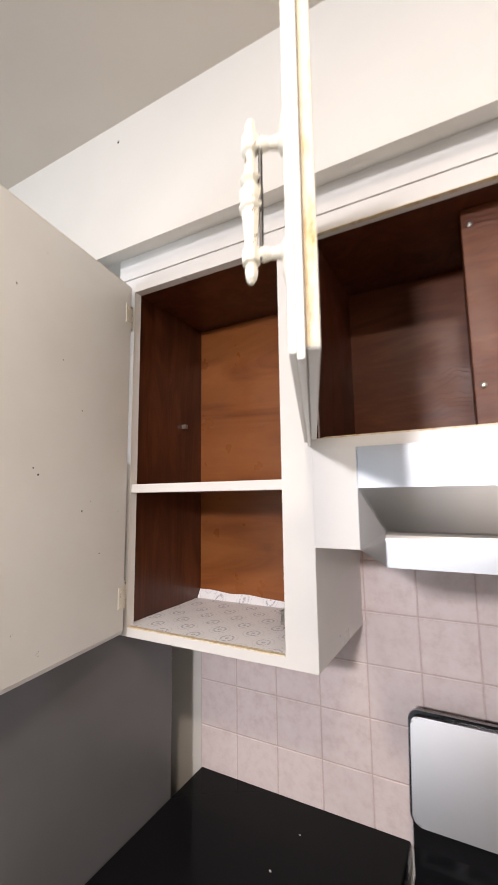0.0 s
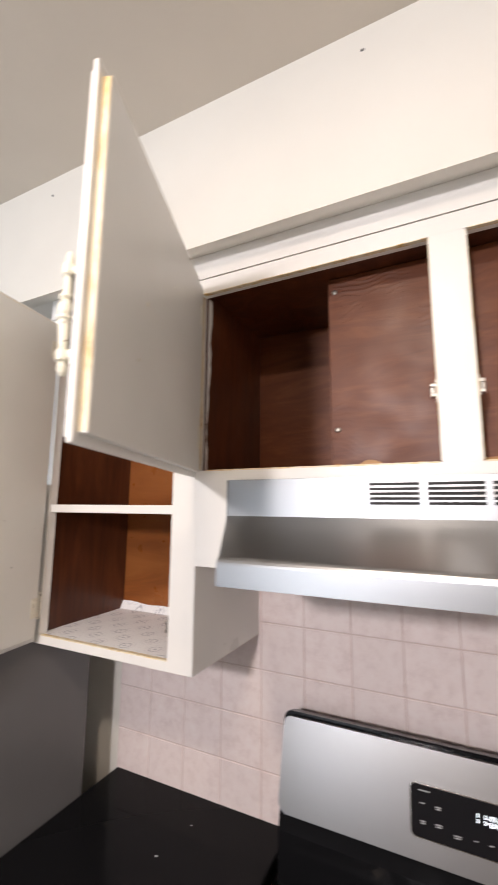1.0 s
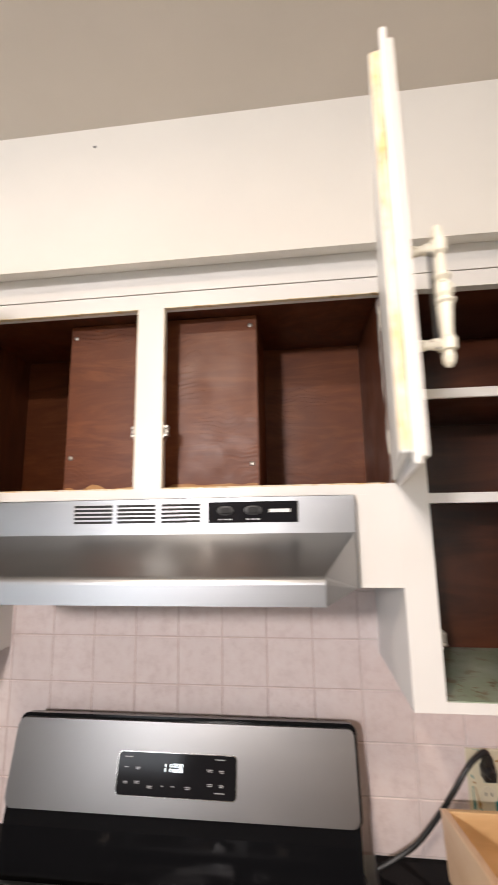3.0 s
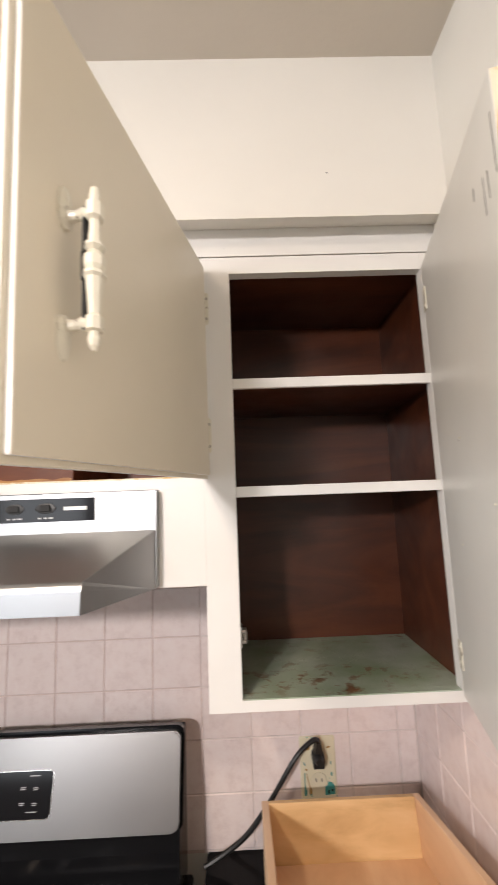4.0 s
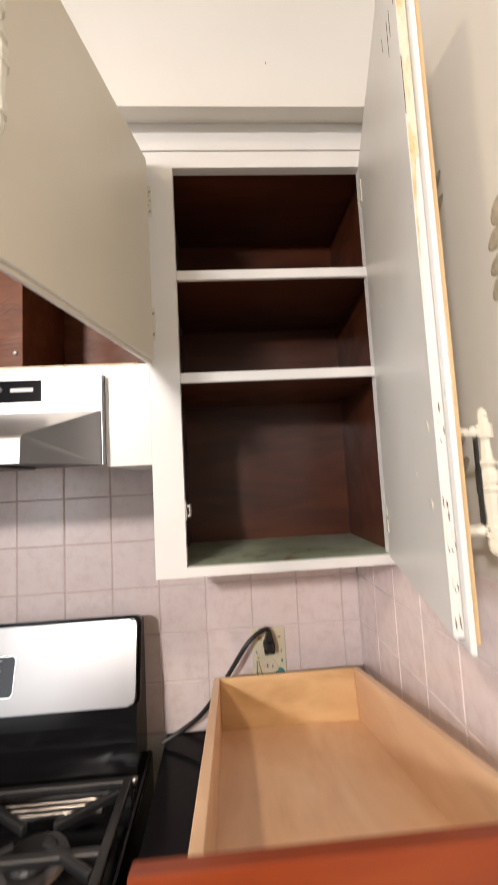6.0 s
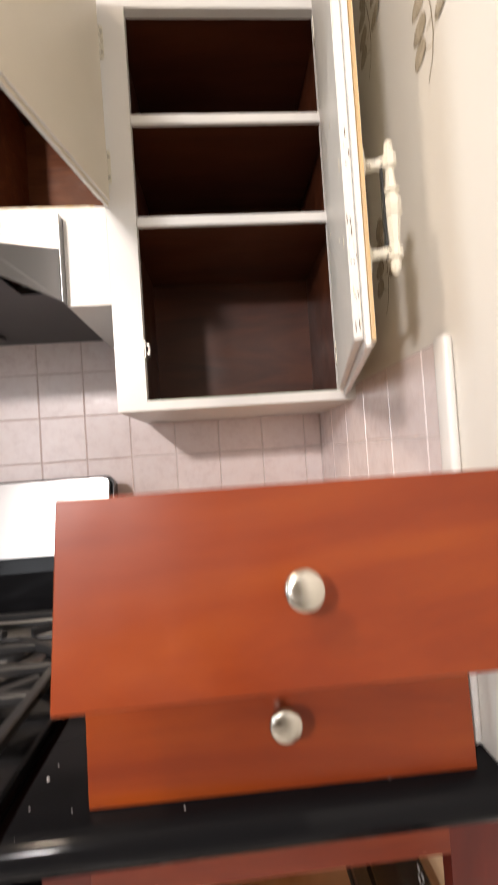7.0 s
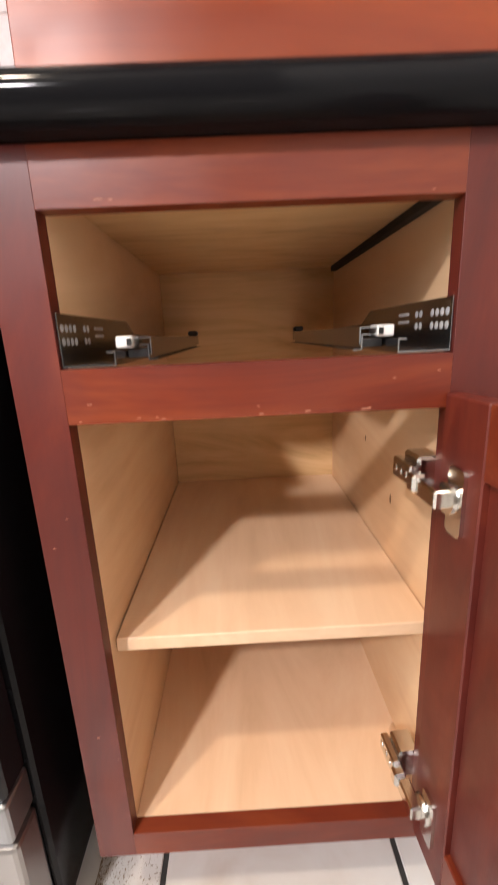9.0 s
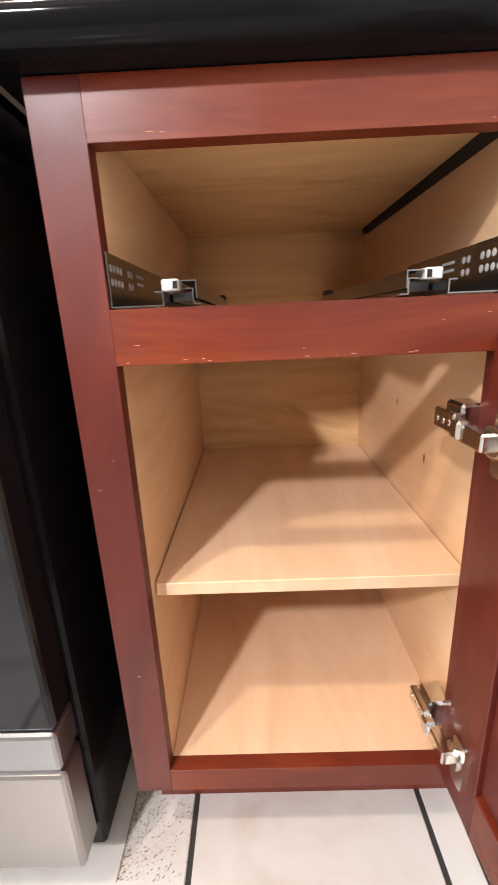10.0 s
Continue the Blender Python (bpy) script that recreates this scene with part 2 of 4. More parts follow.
LEAFM = Mat("pale_leaf_print", 0.6)
LEAFM.colour(LEAFM.mix(LEAFM.step(LEAFM.noise(120, 4), 0.32, 0.68), (0.52, 0.46, 0.36), (0.33, 0.28, 0.205)))
LEAFM = LEAFM.m
OCHRE = Mat("ochre_paint", 0.4).colour((0.42, 0.25, 0.08)).m
DIRT = Mat("floor_dirt", 0.9).colour((0.26, 0.19, 0.12)).m
m = Mat("clock_digits", 0.5)
m.b.inputs["Emission Color"].default_value = (0.85, 0.95, 1.0, 1)
m.b.inputs["Emission Strength"].default_value = 2.5
DIGIT = m.m
m = Mat("lamp_glass", 0.5)
m.b.inputs["Emission Color"].default_value = (1.0, 0.85, 0.65, 1)
m.b.inputs["Emission Strength"].default_value = 3.0
LAMPG = m.m


# ---- mesh kit ----
def box(bm, x0, x1, y0, y1, z0, z1, bevel=0.0, seg=1):
    vs = [bm.verts.new((x, y, z)) for x in (x0, x1) for y in (y0, y1) for z in (z0, z1)]
    fs = [bm.faces.new([vs[i] for i in q]) for q in ((0, 1, 3, 2), (4, 6, 7, 5), (0, 4, 5, 1), (2, 3, 7, 6), (0, 2, 6, 4), (1, 5, 7, 3))]
    if bevel:
        es = list({e for f in fs for e in f.edges})
        bmesh.ops.bevel(bm, geom=es, offset=bevel, segments=seg, profile=0.5, affect="EDGES")
    return bm


def boxed(x0, x1, y0, y1, z0, z1, bevel=0.0, seg=1):
    return box(bmesh.new(), x0, x1, y0, y1, z0, z1, bevel, seg)


def lathe(bm, profile, m=Matrix(), seg=20, squash=1.0):
    """Rings of (radius, z) turned about z, placed by m."""
    rings = []
    for r, z in profile:
        rings.append([bm.verts.new(m @ Vector((r * math.cos(a), squash * r * math.sin(a), z))) for a in [2 * math.pi * i / seg for i in range(seg)]])
    for a, b in zip(rings, rings[1:]):
        for i in range(seg):
            bm.faces.new((a[i], a[(i + 1) % seg], b[(i + 1) % seg], b[i]))
    bm.faces.new(list(reversed(rings[0])))
    bm.faces.new(rings[-1])
    return bm


def prism(bm, outline, axis, a, b):
    """A flat outline swept along an axis from a to b."""
    def at(u, v, w):
        return {0: (w, u, v), 1: (u, w, v), 2: (u, v, w)}[axis]
    lo = [bm.verts.new(at(u, v, a)) for u, v in outline]
    hi = [bm.verts.new(at(u, v, b)) for u, v in outline]
    n = len(outline)
    bm.faces.new(lo), bm.faces.new(list(reversed(hi)))
    for i in range(n):
        bm.faces.new((lo[i], hi[i], hi[(i + 1) % n], lo[(i + 1) % n]))
    return bm


def rounded(x0, x1, z0, z1, r, n=5):
    pts = []
    for cx, cz, a0 in ((x1 - r, z1 - r, 0), (x0 + r, z1 - r, 90), (x0 + r, z0 + r, 180), (x1 - r, z0 + r, 270)):
        for i in range(n + 1):
            a = radians(a0 + 90 * i / n)
            pts.append((cx + r * math.cos(a), cz + r * math.sin(a)))
    return pts


def tube(bm, pts, r, seg=8):
    rings, n = [], len(pts)
    for i, p in enumerate(pts):
        d = (Vector(pts[min(i + 1, n - 1)]) - Vector(pts[max(i - 1, 0)])).normalized()
        u = d.cross(Vector((0.3, 0.2, 1)) if abs(d.z) < 0.9 else Vector((1, 0, 0))).normalized()
        w = d.cross(u)
        rings.append([bm.verts.new(Vector(p) + r * (math.cos(a) * u + math.sin(a) * w)) for a in [2 * math.pi * k / seg for k in range(seg)]])
    for a, b in zip(rings, rings[1:]):
        for i in range(seg):
            bm.faces.new((a[i], a[(i + 1) % seg], b[(i + 1) % seg], b[i]))
    bm.faces.new(rings[0]), bm.faces.new(list(reversed(rings[-1])))
    return bm


def meshed(name, bm, material, smooth=False):
    bmesh.ops.recalc_face_normals(bm, faces=bm.faces)
    me = bpy.data.meshes.new(name)
    bm.to_mesh(me)
    bm.free()
    for mt in (material if isinstance(material, tuple) else (material,)):
        me.materials.append(mt)
    if smooth:
        for p in me.polygons:
            p.use_smooth = True
        me.set_sharp_from_angle(angle=radians(35))
    return me


def part(name, bm, material, parent, label="", smooth=False):
    ob = new(name, meshed(name, bm, material, smooth))
    ob.parent = parent
    return tagged(ob, label)


def thing(name, label, category, at=(0, 0, 0), group="", rot=(0, 0, 0)):
    ob = new(name)
    ob.empty_display_size = 0.05
    ob.matrix_world = pose(*at, *rot)
    return tagged(ob, label, category, group)


def structure(name, bm, material, label="", category=""):
    return tagged(new(name, meshed(name, bm, material)), label, category, "", "structure")


# ---- the room ----
XR, XL, YF, ZC = 0.898, -2.1, -2.50, 2.469
floor = structure("floor", boxed(XL, XR, YF, 0.0, -0.05, -0.003), FGROUT, "white ceramic floor tiles with dark joints", "floor")
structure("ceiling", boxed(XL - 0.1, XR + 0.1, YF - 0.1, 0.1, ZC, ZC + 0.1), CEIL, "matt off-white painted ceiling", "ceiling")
wall_back = structure("wall_back", boxed(XL - 0.1, XR + 0.1, 0.004, 0.104, -0.05, ZC), WALL, "cream painted kitchen wall with pink tile splashback", "wall")
wall_right = structure("wall_right", boxed(XR, XR + 0.1, YF - 0.1, 0.004, -0.05, ZC), WALL, "cream painted side wall", "wall")
# Front and left walls are unseen; both are made up and kept dark.
bm = boxed(XL - 0.1, -1.15, YF - 0.1, YF, -0.05, ZC)
for x0, x1, z0, z1 in ((-1.15, -0.55, -0.05, 1.05), (-1.15, -0.55, 1.91, ZC), (-0.55, -0.44, -0.05, ZC), (-0.44, -0.22, -0.05, 1.99), (-0.44, -0.22, 2.19, ZC), (-0.22, XR, -0.05, ZC)):
    box(bm, x0, x1, YF - 0.1, YF, z0, z1)
structure("wall_front", bm, DARKWALL, "unseen made-up wall, dark to cut bounced light, with two openings", "wall")
bm = boxed(XL - 0.1, XL, YF, -1.90, -0.05, ZC)
box(bm, XL - 0.1, XL, -0.94, 0.004, -0.05, ZC)
box(bm, XL - 0.1, XL, -1.90, -0.94, -0.05, 1.02)
box(bm, XL - 0.1, XL, -1.90, -0.94, 2.08, ZC)
structure("wall_left", bm, DARKWALL, "unseen made-up wall, dark to cut bounced light, with a window opening", "wall")
win2 = structure("window_2", boxed(XL - 0.09, XL - 0.04, -1.90, -1.87, 1.02, 2.08), WHITE, "white painted frame of an unseen light opening", "window")
for a in ((-0.97, -0.94, 1.02, 2.08), (-1.87, -0.97, 1.02, 1.05), (-1.87, -0.97, 2.05, 2.08)):
    part("window_frame", boxed(XL - 0.09, XL - 0.04, *a), WHITE, win2)
# The small high opening is added only to let that source shine in.
for name, x0, x1, z0, z1 in (("far_source_opening", -0.44, -0.22, 1.99, 2.19), ("window_3", -1.15, -0.55, 1.05, 1.91)):
    win = structure(name, boxed(x0, x0 + 0.02, YF - 0.09, YF - 0.04, z0, z1), WHITE, "white painted frame of an unseen light opening", "window")
    for a in ((x1 - 0.02, x1, z0, z1), (x0 + 0.02, x1 - 0.02, z0, z0 + 0.02), (x0 + 0.02, x1 - 0.02, z1 - 0.02, z1)):
        part("window_frame", boxed(a[0], a[1], YF - 0.09, YF - 0.04, a[2], a[3]), WHITE, win)
# soffit over the cupboards with a scribe moulding beneath
bm = bmesh.new()
prism(bm, [(-0.353, 2.152), (-0.293, 2.173), (0.004, 2.173), (0.004, ZC), (-0.353, ZC)], 0, XL, XR)
structure("soffit", bm, WALL, "cream painted soffit above the wall cupboards", "soffit")
bm = bmesh.new()
box(bm, -0.915, XR, -0.2968, -0.276, 2.1185, 2.172)
structure("trim", bm, WHITE, "white painted moulding strip under the soffit", "trim")
bm = bmesh.new()
for x, z, r in ((-0.109, 2.425, 0.0032), (-0.875, 2.420, 0.003), (0.69, 2.235, 0.0012)):
    lathe(bm, [(r, 0.0), (r * 0.6, 0.0012)], Matrix.Translation((x, -0.353, z)) @ pose(0, 0, 0, 90, 0, 0), 8)
part("nail_hole", bm, RUBBER, bpy.data.objects["soffit"])

# ceiling lamp, behind the walk
lamp = thing("ceiling_lamp", "frosted round ceiling lamp, switched on", "lamp", (-0.12, -1.38, ZC))
part("lamp_base", lathe(bmesh.new(), [(0.13, 0.0), (0.13, -0.022), (0.115, -0.028)], seg=32), WHITE, lamp)

# ---- wall cupboards ----
F = -0.295
ZT, ZB, ZO, ZM = 2.117, 1.343, 1.360, 1.717


def frame_piece(parent, name, x0, x1, z0, z1):
    return part(name, boxed(x0, x1, F, F + 0.02, z0, z1, 0.0002), WHITE, parent)


def catch(parent, x, z, side):
    bm = boxed(x - 0.0015, x + 0.0015, F + 0.001, F + 0.022, z - 0.016, z + 0.016, 0.0005)
    box(bm, *sorted((x + side * 0.0015, x + side * 0.0085)), F + 0.004, F + 0.018, z + 0.005, z + 0.011, 0.001)
    box(bm, *sorted((x + side * 0.0015, x + side * 0.0085)), F + 0.004, F + 0.018, z - 0.011, z - 0.005, 0.001)
    lathe(bm, [(0.0035, z - 0.005), (0.0035, z + 0.005)], Matrix.Translation((x + side * 0.006, F + 0.010, 0)), 10)
    part("latch_catch", bm, HINGEM, parent, "small metal roller catch", True)


left_cup = thing("wall_cabinet", "white painted wall cupboard, brown inside, patterned shelf paper, open", "cabinet", group="wall cupboards")
frame_piece(left_cup, "stile", -0.915, -0.869, ZB, ZT)
frame_piece(left_cup, "stile", -0.517, -0.4601, ZB, ZT)
frame_piece(left_cup, "rail", -0.869, -0.517, 2.085, ZT)
frame_piece(left_cup, "rail", -0.869, -0.517, ZB, ZO)
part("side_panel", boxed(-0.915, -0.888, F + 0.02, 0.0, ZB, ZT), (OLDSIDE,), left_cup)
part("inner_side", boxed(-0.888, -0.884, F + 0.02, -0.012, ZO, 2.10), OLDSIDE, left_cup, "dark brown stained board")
part("side_panel", boxed(-0.480, -0.4605, F + 0.02, 0.0, ZB, 1.70), WHITE, left_cup)
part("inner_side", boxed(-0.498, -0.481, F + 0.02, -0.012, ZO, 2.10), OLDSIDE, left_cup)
part("back_panel", boxed(-0.884, -0.498, -0.012, -0.001, ZO, 2.10), OLDORANGE, left_cup, "orange-brown varnished plywood")
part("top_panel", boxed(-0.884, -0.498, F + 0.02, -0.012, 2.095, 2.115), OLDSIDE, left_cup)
part("bottom_panel", boxed(-0.888, -0.481, F + 0.02, 0.0, ZB, ZO - 0.002), WHITE, left_cup)
shelf = part("shelf", boxed(-0.883, -0.499, F + 0.012, -0.013, 1.635, 1.650), OLDORANGE, left_cup)
part("shelf_edge", boxed(-0.869, -0.517, F + 0.003, F + 0.0115, 1.633, 1.651, 0.001), WHITE, shelf, "white painted shelf edge")
catch(left_cup, -0.5185, 1.42, -1)
part("shelf_clip", boxed(-0.884, -0.872, -0.10, -0.09, 1.80, 1.81), HINGEM, left_cup)

paper = bmesh.new()
nx, ny = 26, 16
grid = []
for j in range(ny + 1):
    row = []
    for i in range(nx + 1):
        x = -0.8825 + 0.382 * i / nx
        y = F + 0.012 + 0.268 * j / ny
        z = ZO + 0.0015 + 0.0012 * noise.noise((x * 18, y * 18, 0))
        if j > ny - 3:
            lift = 0.011 * (1 - 0.7 * i / nx) + 0.003 * noise.noise((x * 14, 3.3, 1.0))
            y = -0.028 + 0.006 * (j - ny + 2)
            z = ZO + 0.002 + lift * (j - ny + 2)
        row.append(paper.verts.new((x, y, z)))
    grid.append(row)
for j in range(ny):
    for i in range(nx):
        paper.faces.new((grid[j][i], grid[j][i + 1], grid[j + 1][i + 1], grid[j + 1][i]))
paper.normal_update()
bmesh.ops.solidify(paper, geom=paper.faces[:], thickness=0.0006)
tagged(new("shelf_liner", meshed("shelf_liner", paper, PAPER, True)), "white shelf paper with grey floral print, curled at the back", "shelf paper")
liner_edge = boxed(-0.868, -0.518, F + 0.001, F + 0.010, ZO, ZO + 0.0022)
part("worn_edge", liner_edge, RAW, left_cup, "yellowed worn front edge")

mid_cup = thing("wall_cabinet", "white painted double cupboard over the hood, red-brown inside, open", "cabinet", group="wall cupboards")
frame_piece(mid_cup, "stile", -0.027, 0.027, ZM, 2.085)
frame_piece(mid_cup, "rail", -0.460, 0.460, 2.085, ZT)
frame_piece(mid_cup, "rail", -0.460, 0.460, 1.698, ZM)
for s in (-1, 1):
    part("filler", boxed(*sorted((s * 0.3828, s * 0.460)), F, 0.0, 1.538, 1.698, 0.0002), WHITE, mid_cup, "white painted filler block")
    part("inner_side", boxed(*sorted((s * 0.4555, s * 0.4598)), F + 0.02, -0.012, ZM, 2.10), OLDSIDE, mid_cup)
    part("worn_edge", boxed(*sorted((s * 0.030, s * 0.440)), F - 0.0008, F + 0.010, ZM - 0.001, ZM + 0.0015), RAW, mid_cup, "bare chipped lower edge")
part("back_panel", boxed(-0.4555, 0.4555, -0.012, -0.001, ZM - 0.002, 2.10), OLDRED, mid_cup)
part("top_panel", boxed(-0.4555, 0.4555, F + 0.02, -0.012, 2.095, 2.115), OLDSIDE, mid_cup)
part("bottom_panel", boxed(-0.459, 0.459, F + 0.02, -0.001, 1.699, ZM), OLDRED, mid_cup)
duct = part("duct_cover", boxed(-0.213, 0.209, -0.221, -0.013, ZM + 0.0005, 2.094, 0.001), OLDRED, mid_cup, "red-brown plywood duct cover held by screws")
for x, z in ((-0.2, 2.065), (-0.2, 1.791), (0.195, 2.070), (0.195, 1.768)):
    part("screw", lathe(bmesh.new(), [(0.0052, 0.0), (0.0045, 0.002), (0.002, 0.003)], Matrix.Translation((x, -0.2212, z)) @ pose(0, 0, 0, 90, 0, 0), 12), HINGEM, duct)
catch(mid_cup, -0.0285, 1.83, -1)
catch(mid_cup, 0.0285, 1.83, 1)

for x0, x1, z0, z1 in ((-0.4575, -0.4562, 1.720, 2.08), (-0.0283, -0.0271, 1.720, 2.083), (0.0271, 0.0283, 1.720, 2.083), (0.4562, 0.4575, 1.720, 2.08), (-0.455, -0.030, 2.0838, 2.0853), (0.030, 0.455, 2.0838, 2.0853)):
    part("worn_edge", boxed(x0, x1, F - 0.0006, F + 0.008, z0, z1), RAW, mid_cup)

BARE = wood("bare_plywood_edge", (0.28, 0.11, 0.03), (0.42, 0.20, 0.06), (0.52, 0.29, 0.10), 0, 0.5, 3.0, 0.2)


def ragged(parent, x, y0, wide, z0, z1, n, seed):
    """A strip of paint with a torn edge on an inner side (plane of constant x)."""
    random.seed(seed)
    bm = bmesh.new()
    prev = None
    w = wide
    for i in range(n + 1):
        z = z0 + (z1 - z0) * i / n
        w = max(0.15 * wide, min(1.6 * wide, w + (random.random() - 0.5) * wide * 0.9))
        pair = (bm.verts.new((x, y0, z)), bm.verts.new((x, y0 + w, z)))
        if prev:
            bm.faces.new((prev[0], prev[1], pair[1], pair[0]))
        prev = pair
    part("paint_overlap", bm, WHITE, parent, "ragged overlap of white paint")


ragged(mid_cup, -0.4552, F + 0.0205, 0.010, 1.718, 2.084, 34, 3)
ragged(mid_cup, 0.4552, F + 0.0205, 0.012, 1.718, 2.084, 34, 4)
ragged(left_cup, -0.8835, F + 0.0205, 0.004, ZO, 2.084, 50, 5)
ragged(left_cup, -0.4985, F + 0.0205, 0.004, ZO, 2.084, 50, 6)
random.seed(11)
bm = bmesh.new()
top = [(x, 1.7176 + 0.013 * (0.6 + 0.8 * noise.noise((x * 30, 0.4, 2.0)))) for x in [-0.210 + 0.416 * i / 60 for i in range(61)]]
lo = [bm.verts.new((x, -0.2214, 1.7176)) for x, z in top]
hi = [bm.verts.new((x, -0.2214, max(1.7185, z))) for x, z in top]
for i in range(60):
    bm.faces.new((lo[i], lo[i + 1], hi[i + 1], hi[i]))
part("bare_strip", bm, BARE, mid_cup, "bare worn strip along the duct cover")

right_cup = thing("wall_cabinet", "white painted tall wall cupboard, dark brown inside, three shelves, open", "cabinet", group="wall cupboards")
frame_piece(right_cup, "stile", 0.4601, 0.513, ZB, ZT)
frame_piece(right_cup, "stile", 0.866, XR - 0.001, ZB, ZT)
frame_piece(right_cup, "rail", 0.513, 0.866, 2.085, ZT)
frame_piece(right_cup, "rail", 0.513, 0.866, ZB, ZO)
part("side_panel", boxed(0.4605, 0.480, F + 0.02, 0.0, ZB, 1.70), WHITE, right_cup)
part("inner_side", boxed(0.481, 0.496, F + 0.02, -0.012, ZO, 2.10), DARKRED, right_cup)
part("inner_side", boxed(0.882, XR - 0.001, F + 0.02, -0.001, ZO, 2.10), DARKRED, right_cup)
part("back_panel", boxed(0.496, 0.882, -0.012, -0.001, ZO, 2.10), DARKRED, right_cup)
part("top_panel", boxed(0.496, 0.882, F + 0.02, -0.012, 2.095, 2.115), DARKRED, right_cup)
part("bottom_panel", boxed(0.481, XR - 0.001, F + 0.02, -0.001, ZB, ZO - 0.002), WHITE, right_cup)
part("shelf_floor", boxed(0.497, 0.881, F + 0.0205, -0.013, ZO - 0.0015, ZO + 0.0005), GREEN, right_cup, "worn green painted bottom board")
part("worn_edge", boxed(0.514, 0.865, F + 0.001, F + 0.0202, ZO, ZO + 0.0018), GREEN, right_cup)
for z in (1.870, 1.680):
    shelf = part("shelf", boxed(0.497, 0.881, F + 0.012, -0.013, z + 0.001, z + 0.017), DARKRED, right_cup)
    part("shelf_edge", boxed(0.513, 0.866, F + 0.003, F + 0.0115, z, z + 0.018, 0.001), WHITE, shelf, "white painted shelf edge, chipped")
catch(right_cup, 0.5145, 1.455, 1)


# ---- doors ----
def pull(parent, x, z, face):
    """Ornate painted bar pull standing on the door's outer face (at y = face, facing -y)."""
    prof = [(0.0022, -0.067), (0.0052, -0.0635), (0.0064, -0.058), (0.0050, -0.0525), (0.0086, -0.0515), (0.0090, -0.0420), (0.0062, -0.0390), (0.0068, -0.0300),
            (0.0088, -0.0105), (0.0114, -0.0085), (0.0110, -0.0062), (0.0082, -0.0045), (0.0104, -0.0010), (0.0108, 0.0060), (0.0078, 0.0100), (0.0060, 0.0120),
            (0.0100, 0.0150), (0.0096, 0.0172), (0.0066, 0.0190), (0.0048, 0.0375), (0.0084, 0.0400), (0.0088, 0.0510), (0.0050, 0.0530), (0.0056, 0.0580), (0.0046, 0.0640), (0.0015, 0.0670)]
    bm = lathe(bmesh.new(), prof, Matrix.Translation((x, face - 0.027, z)) @ pose(0, 0, 0, 0, 0, 22.5), 8, 0.8)
    for dz in (-0.045, 0.045):
        m2 = Matrix.Translation((x, face, z + dz)) @ pose(0, 0, 0, 90, 0, 0)
        lathe(bm, [(0.010, 0.0), (0.009, 0.003), (0.0055, 0.005), (0.0042, 0.012), (0.0058, 0.018), (0.0042, 0.022), (0.005, 0.026)], m2, 12)
    for dz in (-0.055, 0.055):
        lathe(bm, [(0.018, 0.0), (0.016, 0.002), (0.006, 0.004)], Matrix.Translation((x, face, z + dz)) @ pose(0, 0, 0, 90, 0, 0) @ Matrix.Diagonal((0.5, 1, 1, 1)), 14)
    grip = part("pull", bm, PULLW, parent, "ornate white painted bar pull, chipped", False)
    bm = bmesh.new()
    for z0, z1, w in ((-0.050, -0.012, 0.0034), (-0.012, 0.012, 0.0050), (0.012, 0.050, 0.0032)):
        box(bm, x - w, x + w, face - 0.0205, face - 0.0178, z + z0, z + z1, 0.0006)
    part("dark_back", bm, RUBBER, grip, "dark strip along the back")


